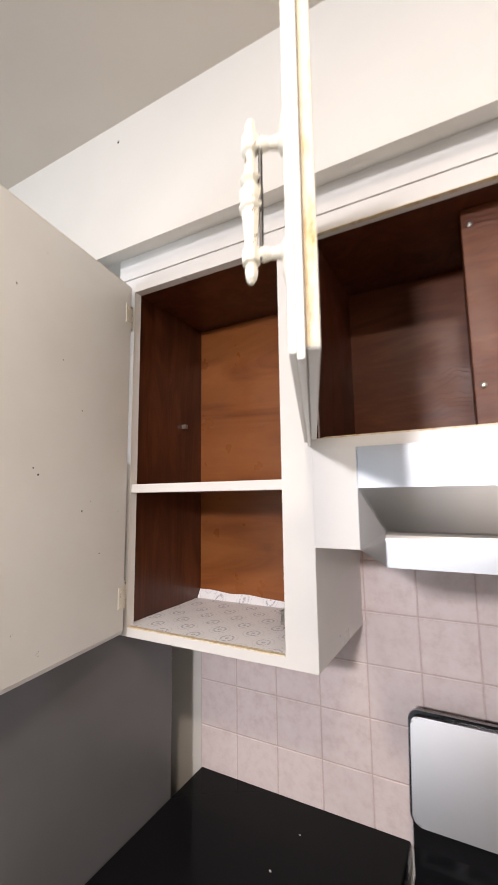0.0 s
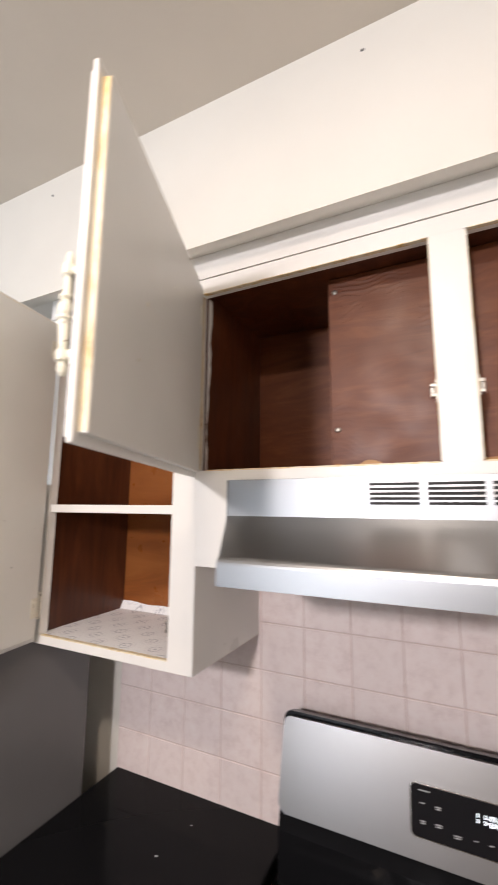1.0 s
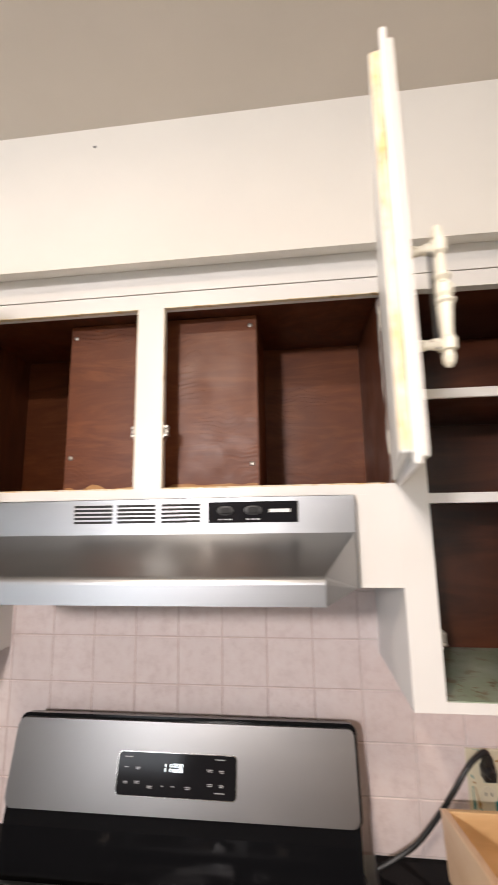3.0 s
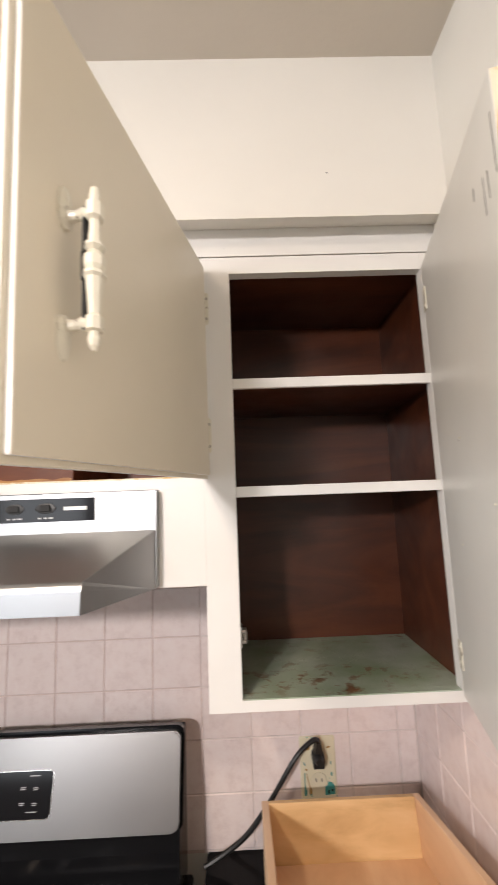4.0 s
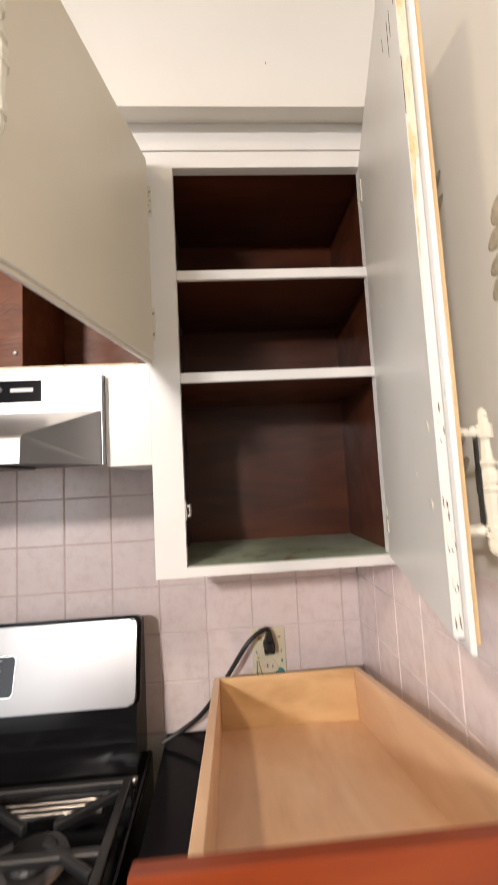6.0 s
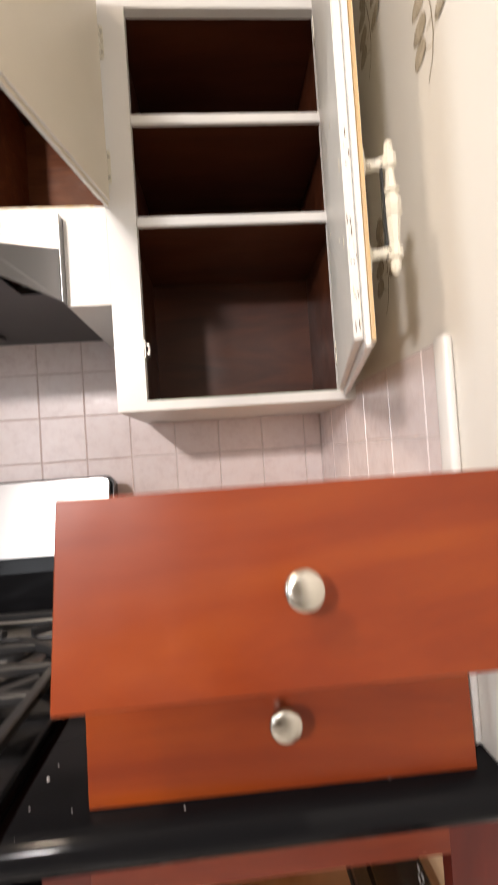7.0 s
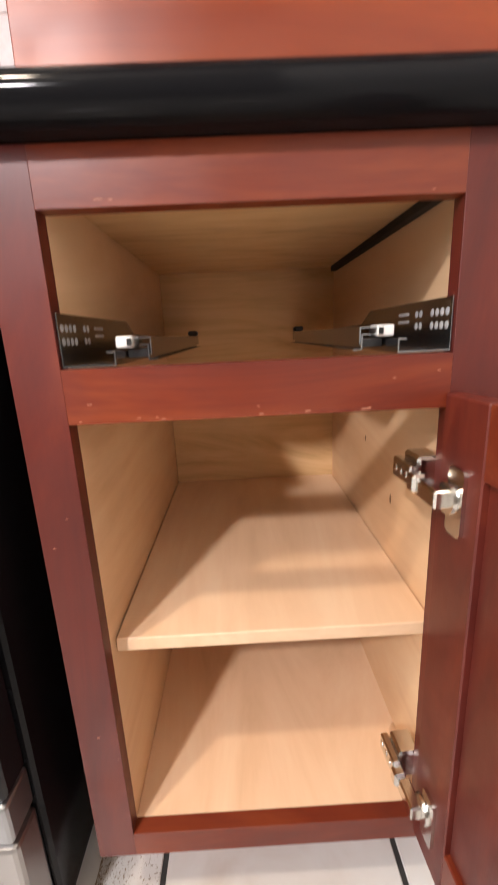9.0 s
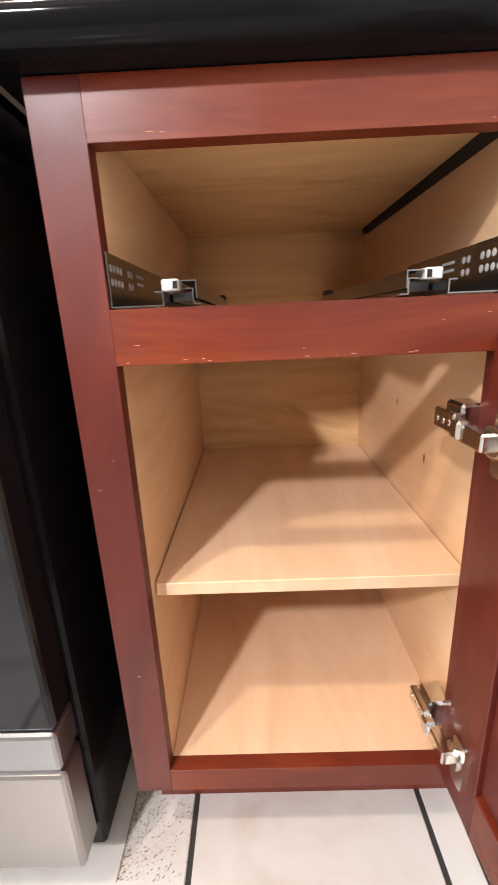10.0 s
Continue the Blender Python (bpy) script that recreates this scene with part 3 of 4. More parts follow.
def lip_door(cabinet, label, hinge, angle, side, w, z0, z1, pull_at=None, askew=0.0, raw_from=0.0, tan_edge=False):
    """Lipped cupboard door. side +1: hinged at its left and reaching to +x when shut; -1: mirrored."""
    xs = sorted((0.0, side * w))
    bm = bmesh.new()
    t = 0.011
    prism(bm, [(xs[0], z0), (xs[1], z0), (xs[1], z1), (xs[0], z1)], 1, -t * 0.5, 0.0)
    b = 0.006
    prism(bm, [(xs[0] + b, z0 + b), (xs[1] - b, z0 + b), (xs[1] - b, z1 - b), (xs[0] + b, z1 - b)], 1, -t, -t * 0.5)
    bmesh.ops.bevel(bm, geom=bm.edges[:], offset=0.0022, segments=2, profile=0.6, affect="EDGES")
    d = part("door", bm, WHITE, cabinet, label)
    d.data.materials.append(DOOROUT)
    # The outer face gets the tone with the bounce light painted in.
    for p in d.data.polygons:
        if p.normal.y < -0.95:
            p.material_index = 1
    if tan_edge:
        d.data.materials.append(TANEDGE)
        for p in d.data.polygons:
            if p.normal.x * side > 0.4 and p.center.y < -t * 0.55:
                p.material_index = 2
    zm = (z0 + z1) / 2
    d.matrix_local = pose(hinge[0], hinge[1], zm, 0, 0, -side * angle) @ pose(0, 0, 0, 0, -side * askew, 0) @ pose(0, 0, -zm)
    i = 0.010
    part("back_board", boxed(xs[0] + i, xs[1] - i, 0.0003, 0.0095, z0 + i, z1 - i, 0.0012), DOORIN, d, "grey-white painted inner face")
    e = 0.0006
    free = xs[1] - i if side > 0 else xs[0] + i
    part("raw_edge", boxed(*sorted((free, free + side * e)), 0.0008, 0.0088, max(raw_from, z0 + i + 0.002), z1 - i - 0.002), RAW, d, "bare yellowed wood edge")
    part("raw_edge", boxed(xs[0] + i + 0.002, xs[1] - i - 0.002, 0.0008, 0.0088, z1 - i, z1 - i + e), RAW, d)
    for z in (z0 + 0.075, z1 - 0.075):
        bm = boxed(*sorted((side * 0.012, side * 0.030)), 0.0096, 0.0112, z - 0.021, z + 0.021, 0.0006)
        lathe(bm, [(0.0042, z - 0.024), (0.0042, z + 0.024)], Matrix.Translation((-side * 0.001, -0.002, 0)), 10)
        for dz in (-0.012, 0.012):
            lathe(bm, [(0.003, 0.0), (0.002, 0.001)], Matrix.Translation((side * 0.021, 0.0112, z + dz)) @ pose(0, 0, 0, -90, 0, 0), 8)
        part("hinge", bm, PULLW, d, "painted surface hinge")
    for z in (z0 + 0.075, z1 - 0.075):
        bm = bmesh.new()
        prism(bm, rounded(*sorted((hinge[0] - side * 0.002, hinge[0] - side * 0.013)), z - 0.030, z + 0.030, 0.004), 1, F - 0.0025, F - 0.0002)
        tube(bm, [(hinge[0] - side * 0.003, F - 0.004, z - 0.028), (hinge[0] - side * 0.003, F - 0.004, z + 0.028)], 0.0046, 10)
        leaf_part = part("hinge_leaf", bm, PULLW, cabinet, "painted hinge leaf")
        bm = bmesh.new()
        for za, zb in ((-0.0255, -0.0245), (-0.009, -0.0082), (0.0082, 0.009), (0.0245, 0.0255)):
            tube(bm, [(hinge[0] - side * 0.003, F - 0.004, z + za), (hinge[0] - side * 0.003, F - 0.004, z + zb)], 0.0051, 10)
        part("knuckle", bm, HINGEM, leaf_part, "bare metal knuckle")
        for dz in (-0.019, 0.019):
            part("screw", lathe(bmesh.new(), [(0.0028, 0.0), (0.002, 0.001)], Matrix.Translation((hinge[0] - side * 0.0095, F - 0.0025, z + dz)) @ pose(0, 0, 0, 90, 0, 0), 8), HINGEM, leaf_part)
    if pull_at:
        pull(d, side * pull_at[0], pull_at[1], -t)
    return d


def dents(door, spots, y, mt):
    """Round patched holes or nail marks on a door's face."""
    for x, z, r in spots:
        part("mark", lathe(bmesh.new(), [(r, 0.0), (r * 0.7, 0.0008)], Matrix.Translation((x, y, z)) @ pose(0, 0, 0, -90, 0, 0), 9), mt, door)


door_l = lip_door(left_cup, "white painted door, swung open, grey inner face", (-0.874, -0.302), 81, 1, 0.378, 1.349, 2.096)
part("screw", lathe(bmesh.new(), [(0.008, 0.0), (0.008, 0.002), (0.005, 0.003), (0.003, 0.006)], Matrix.Translation((0.335, 0.0096, 1.51)) @ pose(0, 0, 0, -90, 0, 0), 12), CHROME, door_l)
dents(door_l, [(0.24, 1.66, 0.0018), (0.25, 1.67, 0.0014), (0.14, 1.60, 0.0016), (0.20, 1.86, 0.0012), (0.15, 1.78, 0.0012), (0.09, 1.52, 0.0014), (0.30, 1.95, 0.0014)], 0.0096, RUBBER)
dents(door_l, [(0.30, 1.41, 0.004), (0.335, 1.43, 0.003)], 0.0096, PULLW)
door_ml = lip_door(mid_cup, "white painted small door, swung open", (-0.459, -0.302), 70.5, 1, 0.447, 1.703, 2.096, (0.408, 1.843))
dents(door_ml, [(0.31, 1.90, 0.004), (0.33, 1.82, 0.0025), (0.20, 1.985, 0.0015)], 0.0096, PULLW)
door_mr = lip_door(mid_cup, "white painted small door, swung open", (0.461, -0.302), 78.2, -1, 0.456, 1.7124, 2.093, (0.400, 1.866), -1.24)
door_r = lip_door(right_cup, "white painted tall door, swung open, cracked edge", (0.871, -0.302), 76.3, -1, 0.380, 1.349, 2.088, (0.348, 1.492), 0.0, 1.80, True)
random.seed(33)
for k in range(26):
    z = 1.365 + 0.20 * random.random() ** 1.5
    h, y = 0.003 + 0.010 * random.random() ** 2, 0.001 + 0.0075 * random.random()
    bm = bmesh.new()
    prism(bm, [(y, z), (y + 0.0005 + 0.0006 * random.random(), z + h * 0.3), (y + 0.0004, z + h), (y - 0.0003, z + h * 0.6)], 0, -0.3704, -0.3697)
    part("chip", bm, SUBTOP if k % 3 else RAW, door_r, "dark chipped gap in the paint")
bm = bmesh.new()
prism(bm, [(0.0040, 1.800), (0.0088, 1.800), (0.0088, 1.655), (0.0080, 1.70), (0.0072, 1.725), (0.0064, 1.765)], 0, -0.3706, -0.37)
part("raw_edge", bm, RAW, door_r)
dents(door_r, [(-0.335, 1.47, 0.006), (-0.345, 1.545, 0.006), (-0.10, 1.60, 0.002), (-0.14, 1.75, 0.0018), (-0.28, 1.50, 0.002), (-0.25, 1.66, 0.002)], 0.0096, PULLW)
for x, za, zb in ((-0.372, 1.845, 1.905), (-0.360, 1.975, 2.040), (-0.325, 1.955, 1.998), (-0.338, 1.965, 1.995), (-0.296, 1.992, 2.008)):
    part("crack", boxed(x - 0.0005, x + 0.0005, 0.0094, 0.0098, za, zb), RUBBER, door_r, "dark crack in the paint")

# ---- range hood ----
hood = thing("range_hood", "brushed stainless range hood under the cupboard", "range hood")
bm = bmesh.new()
bend = [(-0.446 + 0.012 * math.cos(radians(a)), 1.5684 + 0.012 * math.sin(radians(a)), 0.3175) for a in (111, 127, 143, 159, 174)]
sec = [(-0.312, 1.6965, 0.381), (-0.314, 1.632, 0.381)] + bend + [(-0.4592, 1.541, 0.317)]
L = [bm.verts.new((-x, y, z)) for y, z, x in sec]
R = [bm.verts.new((x, y, z)) for y, z, x in sec]
ends = []
for i in range(len(sec) - 1):
    bm.faces.new((L[i], R[i], R[i + 1], L[i + 1]))
for V, s in ((L, -1), (R, 1)):
    bt = bm.verts.new((s * 0.381, -0.001, 1.6965))
    bb = bm.verts.new((s * 0.381, -0.001, 1.541))
    mb = bm.verts.new((s * 0.381, -0.314, 1.541))
    bm.faces.new((V[0], V[1], mb, bb, bt) if s > 0 else (bt, bb, mb, V[1], V[0]))
    ends.append([v.co.copy() for v in V[1:]] + [mb.co.copy()])
bm.normal_update()
bmesh.ops.solidify(bm, geom=bm.faces[:], thickness=0.0012)
part("shell", bm, STEEL, hood)
for corners in ends:
    bm = bmesh.new()
    bm.faces.new([bm.verts.new(c) for c in corners])
    bm.normal_update()
    bmesh.ops.solidify(bm, geom=bm.faces[:], thickness=0.0012)
    part("end_cap", bm, ENDSTEEL, hood, "shaded steel end of the hood")
for s in (-1, 1):
    part("end_plate", boxed(*sorted((s * 0.3813, s * 0.3825)), -0.3150, F - 0.0006, 1.542, 1.6962), STEEL, hood)
part("underside", boxed(-0.376, 0.376, -0.31, -0.004, 1.556, 1.560), DARKMETAL, hood, "dark metal underside with filter")
part("filter", boxed(-0.13, 0.16, -0.29, -0.06, 1.550, 1.5558, 0.002), DARKMETAL, hood)
bm = bmesh.new()
prism(bm, [(-0.31, -0.31), (0.31, -0.31), (0.312, -0.45), (-0.312, -0.45)], 2, 1.556, 1.560)
part("underside", bm, DARKMETAL, hood)
for g in range(3):
    x0 = -0.134 + g * 0.0835
    v = part("vent", boxed(x0, x0 + 0.077, -0.3142, -0.3132, 1.651, 1.689), STEELU, hood)
    for k in range(5):
        part("slot", boxed(x0 + 0.0015, x0 + 0.0755, -0.3148, -0.3143, 1.6535 + k * 0.0073, 1.6578 + k * 0.0073), SLOT, v)
cp = part("control_plate", boxed(0.122, 0.283, -0.3155, -0.3135, 1.652, 1.689, 0.0006), GLASSB, hood, "black switch plate")
part("plate_rim", boxed(0.2832, 0.2845, -0.3156, -0.3136, 1.6515, 1.6895), CHROME, cp)
for x, w in ((0.154, 0.0150), (0.204, 0.0165)):
    m2 = Matrix.Translation((x, -0.3156, 1.6735)) @ pose(0, 0, 0, 90, 0, 0)
    sw = part("rocker_switch", lathe(bmesh.new(), [(0.0100, 0.0), (0.0098, 0.0012), (0.0080, 0.0016)], m2 @ Matrix.Diagonal((w / 0.010, 0.85, 1, 1)), 24), RUBBER, cp, "", True)
    part("rocker", boxed(x - 0.0085, x + 0.0085, -0.3200, -0.3174, 1.6682, 1.6788, 0.0012), SLOT, sw)
    for a, b in ((-0.0120, -0.0068), (-0.0028, 0.0028), (0.0050, 0.0120)):
        part("print", boxed(x + a, x + b, -0.3158, -0.3156, 1.6568, 1.6592), PRINT, cp)
part("badge", boxed(0.2330, 0.2700, -0.3158, -0.3156, 1.6695, 1.6755), PRINTW, cp, "white plain badge bar")

# ---- gas range ----
RX0, RX1 = -0.372, 0.396
RC = (RX0 + RX1) / 2
rng = thing("gas_range", "stainless and black freestanding gas range", "stove", (0, 0, 0))
part("body", boxed(RX0, RX1, -0.645, -0.03, 0.03, 0.905, 0.004), BLACKE, rng, "black enamel side panels")
part("cooktop", boxed(RX0 - 0.002, RX1 + 0.002, -0.665, -0.04, 0.905, 0.925, 0.006, 2), BLACKE, rng, "glossy black cooktop")
bm = bmesh.new()
prism(bm, [(-0.135, 0.925), (-0.130, 1.030), (-0.088, 1.200), (-0.03, 1.205), (-0.03, 0.925)], 0, RX0 + 0.012, RX1 - 0.012)
part("back_housing", bm, BLACKE, rng)
# sloping stainless control panel
bgm = Matrix.Translation((RC, -0.139, 1.030)) @ pose(0, 0, 0, -14, 0, 0)
bm = bmesh.new()
prism(bm, rounded(-0.371, 0.371, 0.034, 0.196, 0.014), 1, -0.004, 0.012)
bmesh.ops.bevel(bm, geom=[e for e in bm.edges if abs(e.verts[0].co.y + 0.004) < 1e-5 and abs(e.verts[1].co.y + 0.004) < 1e-5], offset=0.003, segments=2, affect="EDGES")
bm.transform(bgm)
panel = part("control_panel", bm, STEELU, rng, "brushed stainless control panel", True)
bm = bmesh.new()
prism(bm, rounded(-0.377, 0.377, 0.030, 0.203, 0.016), 1, 0.0125, 0.034)
bm.transform(bgm)
part("panel_surround", bm, BLACKE, rng, "", True)
bm = bmesh.new()
prism(bm, rounded(-0.127, 0.127, 0.067, 0.141, 0.008), 1, -0.0052, -0.0035)
bm.transform(bgm)
disp = part("display", bm, GLASSB, panel, "black glass display")
bm = bmesh.new()
prism(bm, rounded(-0.1285, 0.1285, 0.0655, 0.1425, 0.009), 1, -0.0045, -0.003)
bm.transform(bgm)
part("display_rim", bm, CHROME, panel)
for x, z, w in [(-0.105, .133, .018), (-0.108, .115, .007), (-0.083, .115, .009), (-0.108, .090, .008), (-0.083, .091, .010), (-0.055, .084, .011), (-0.028, .085, .004),
                (-0.006, .085, .006), (0.026, .085, .010), (0.072, .092, .010), (0.096, .091, .009), (0.072, .116, .011), (0.096, .115, .009), (0.092, .134, .020), (0.092, .078, .020)]:
    bm = boxed(x - w / 2, x + w / 2, -0.0056, -0.0053, z - 0.0008, z + 0.0008)
    if w > 0.007 and 0.08 < z < 0.13:
        box(bm, x - w * 0.4, x + w * 0.4, -0.0056, -0.0053, z - 0.0036, z - 0.0020)
    bm.transform(bgm)
    part("button_print", bm, PRINT, panel)
# clock showing 11:08 in lit segments, leaning a little
SEGMENTS = {"1": "bc", "0": "abcdef", "8": "abcdefg"}
bm = bmesh.new()
hw, hh, th = 0.0036, 0.0076, 0.0009


def bar(u0, v0, u1, v1, at):
    lean = 0.09
    prism(bm, [(at + u + lean * v, 0.1165 + v) for u, v in ((u0, v0), (u1, v0), (u1, v1), (u0, v1))], 1, -0.0058, -0.0054)


for glyph, at in (("1", -0.0260), ("1", -0.0150), ("0", -0.0020), ("8", 0.0095)):
    for k in SEGMENTS[glyph]:
        g = {"a": (-hw + th, hh - 2 * th, hw - th, hh), "d": (-hw + th, -hh, hw - th, -hh + 2 * th), "g": (-hw + th, -th, hw - th, th), "b": (hw - 2 * th, th, hw, hh - th),
             "c": (hw - 2 * th, -hh + th, hw, -th), "f": (-hw, th, -hw + 2 * th, hh - th), "e": (-hw, -hh + th, -hw + 2 * th, -th)}[k]
        bar(*g, at)
for v in (-0.003, 0.003):
    bar(-0.0008, v - 0.0008, 0.0008, v + 0.0008, -0.0088)
bm.transform(bgm)
part("clock_digits", bm, DIGIT, panel, "lit white clock digits")
# front of the range
part("oven_door", boxed(RX0 + 0.006, RX1 - 0.006, -0.688, -0.645, 0.285, 0.79, 0.006, 2), GLASSB, rng, "black glass oven door")
part("door_rail", boxed(RX0 + 0.006, RX1 - 0.006, -0.692, -0.6455, 0.232, 0.2845, 0.005, 2), STEEL, rng)
part("storage_drawer", boxed(RX0 + 0.006, RX1 - 0.006, -0.690, -0.645, 0.065, 0.224, 0.006, 2), STEELU, rng, "brushed stainless drawer front")
part("control_rail", boxed(RX0 + 0.002, RX1 - 0.002, -0.685, -0.645, 0.798, 0.903, 0.008, 2), STEEL, rng)
bm = bmesh.new()
tube(bm, [(RC - 0.31, -0.735, 0.755), (RC + 0.31, -0.735, 0.755)], 0.011, 12)
for x in (-0.29, 0.29):
    box(bm, RC + x - 0.01, RC + x + 0.01, -0.735, -0.689, 0.748, 0.762)
part("oven_handle", bm, STEEL, rng)
for i in range(5):
    part("burner_knob", lathe(bmesh.new(), [(0.022, 0.0), (0.021, 0.02), (0.017, 0.03)], Matrix.Translation((RC - 0.28 + 0.14 * i, -0.686, 0.852)) @ pose(0, 0, 0, 90, 0, 0), 20), BLACKE, rng)
# vent strip and chrome line at the back of the cooktop
part("back_trim", boxed(RX0 + 0.01, RX1 - 0.01, -0.152, -0.137, 0.925, 0.937, 0.003), STEEL, rng)
for k in range(4):
    part("vent_bar", boxed(RX0 + 0.06, RX1 - 0.06, -0.168 - 0.013 * k, -0.163 - 0.013 * k, 0.9245, 0.930, 0.001), STEELU, rng)
for cx in (RC - 0.245, RC, RC + 0.245):
    for cy in (-0.30, -0.53):
        b = part("burner", lathe(bmesh.new(), [(0.055, 0.925), (0.052, 0.932), (0.040, 0.935)], Matrix.Translation((cx, cy, 0)), 24), STEELU, rng)
        part("burner_cap", lathe(bmesh.new(), [(0.036, 0.935), (0.038, 0.940), (0.034, 0.945)], Matrix.Translation((cx, cy, 0)), 24), IRON, b)
for cx in (RC - 0.249, RC, RC + 0.249):
    g = bmesh.new()
    x0, x1, y0, y1, zt = cx - 0.119, cx + 0.119, -0.635, -0.195, 0.970
    h = 0.0075
    for x in (x0, x1):
        box(g, x - h, x + h, y0, y1, zt - 0.014, zt, 0.002)
    for y in (y0, -0.49, -0.415, -0.34, y1):
        box(g, x0 - h, x1 + h, y - h, y + h, zt - 0.0135, zt - 0.0005, 0.002)
    for cy in (-0.30, -0.53):
        for a in (35, 145, 215, 325):
            mm = Matrix.Translation((cx, cy, 0)) @ pose(0, 0, 0, 0, 0, a)
            s = bmesh.new()
            box(s, 0.028, 0.135, -h * 0.8, h * 0.8, zt - 0.013, zt + 0.001, 0.002)
            s.transform(mm)
            tm = bpy.data.meshes.new("t")
            s.to_mesh(tm)
            s.free()
            g.from_mesh(tm)
            bpy.data.meshes.remove(tm)
    for x in (x0, x1):
        for y in (y0, -0.415, y1):
            box(g, x - h, x + h, y - h, y + h, 0.925, zt - 0.012, 0.001)
    part("grate", g, IRON, rng, "black cast iron grate")

# ---- counters and refrigerator ----
cl = thing("countertop", "black laminate worktop with white specks", "countertop")
part("top", boxed(-0.886, -0.385, -0.62, -0.0005, 0.905, 0.944, 0.004, 2), COUNTER, cl)
part("front_edge", boxed(-0.886, -0.385, -0.6235, -0.6202, 0.904, 0.943, 0.001), COUNTER, cl)
base_l = thing("base_cabinet", "cherry stained base cabinet under the worktop", "cabinet")
part("body", boxed(-0.885, -0.390, -0.60, -0.002, 0.0, 0.904), CHERRYV, base_l)
fridge = thing("refrigerator", "dark grey refrigerator beside the worktop", "refrigerator")
part("body", boxed(-1.66, -0.888, -0.74, -0.118, 0.02, 1.70, 0.008, 2), FRIDGE, fridge)
part("door", boxed(-1.655, -0.892, -0.815, -0.745, 0.55, 1.69, 0.01, 2), FRIDGE, fridge)
part("freezer_door", boxed(-1.655, -0.892, -0.815, -0.745, 0.06, 0.54, 0.01, 2), FRIDGE, fridge)
for x in (-1.60, -0.96):
    part("foot", lathe(bmesh.new(), [(0.02, 0.0), (0.02, 0.022)], Matrix.Translation((x, -0.6, 0)), 12), RUBBER, fridge)

cr = thing("countertop", "black laminate worktop with rolled front edge", "countertop")
bm = bmesh.new()
nose = [(-0.6515 - 0.0195 * math.sin(math.pi * i / 18), 0.9115 + 0.0195 * math.cos(math.pi * i / 18)) for i in range(19)]
prism(bm, [(-0.0005, 0.892), (-0.0005, 0.931)] + nose, 0, 0.425, XR - 0.002)
part("top", bm, COUNTER, cr, "", True)
part("substrate", boxed(0.437, XR - 0.003, -0.612, -0.002, 0.8865, 0.8915), SUBTOP, cr)
part("end_strip", boxed(0.4235, 0.4248, -0.63, -0.002, 0.893, 0.930), COUNTER, cr)

# ---- base cabinet ----
BF = -0.637
base = thing("base_cabinet", "cherry stained base cabinet, drawer removed, door open, birch inside", "cabinet")
X0, X1, XA, XB = 0.447, 0.896, 0.492, 0.843


def base_piece(name, x0, x1, z0, z1, mt):
    return part(name, boxed(x0, x1, BF, BF + 0.019, z0, z1, 0.0003), mt, base)


base_piece("stile", X0, XA, 0.117, 0.8912, CHERRYV)
base_piece("stile", XB, X1, 0.117, 0.8912, CHERRYV)
base_piece("rail", XA, XB, 0.845, 0.8912, CHERRY)
base_piece("rail", XA, XB, 0.667, 0.717, CHERRY)
base_piece("rail", XA, XB, 0.117, 0.152, CHERRY)
part("toe_board", boxed(X0 + 0.004, X1, -0.566, -0.555, 0.0, 0.117), CHERRY, base)
part("side_panel", boxed(0.478, 0.4915, BF + 0.019, -0.062, 0.117, 0.886), BIRCHV, base, "birch plywood side")
part("toe_side", boxed(0.455, 0.478, -0.554, -0.005, 0.0, 0.1168), CHERRYV, base)
part("outer_side", boxed(X0 + 0.001, 0.4775, BF + 0.0195, -0.005, 0.117, 0.886), CHERRYV, base)
part("side_panel", boxed(0.861, X1, BF + 0.019, -0.062, 0.117, 0.886), BIRCHV, base)
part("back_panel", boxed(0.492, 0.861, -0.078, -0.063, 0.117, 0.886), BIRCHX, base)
part("bottom_panel", boxed(0.492, 0.861, BF + 0.0195, -0.0785, 0.134, 0.1515), BIRCH, base)
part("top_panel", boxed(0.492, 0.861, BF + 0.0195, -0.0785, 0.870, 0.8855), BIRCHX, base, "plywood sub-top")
part("shelf", boxed(0.4935, 0.8595, -0.605, -0.080, 0.392, 0.409, 0.001), BIRCH, base, "birch plywood shelf")
part("gap", boxed(0.8500, 0.8608, -0.60, -0.10, 0.8600, 0.8698), SLOT, base, "dark gap along the top edge")


CHIPM = Mat("pale_chip", 0.7).colour((0.50, 0.22, 0.14)).m
random.seed(21)
spots = [(0.459, 0.544), (0.476, 0.575), (0.470, 0.305)]
spots += [(XA + 0.01 + random.random() * 0.33, 0.6685 + 0.003 * random.random()) for i in range(9)]
spots += [(XA + 0.01 + random.random() * 0.33, 0.672 + 0.04 * random.random()) for i in range(4)]
spots += [(XA + 0.01 + random.random() * 0.33, 0.847 + 0.004 * random.random()) for i in range(3)]
for x, z in spots:
    r = 0.0005 + 0.0007 * random.random()
    bm = lathe(bmesh.new(), [(r, 0.0), (r * 0.7, 0.0003)], Matrix.Translation((x, BF, z)) @ pose(0, 0, 0, 90, 0, 0) @ Matrix.Diagonal((1.2 + 2.6 * random.random(), 0.35 + 0.4 * random.random(), 1, 1)), 7)
    part("chip", bm, CHIPM, base)
KNOT = Mat("dark_knot", 0.5).colour((0.22, 0.11, 0.05)).m
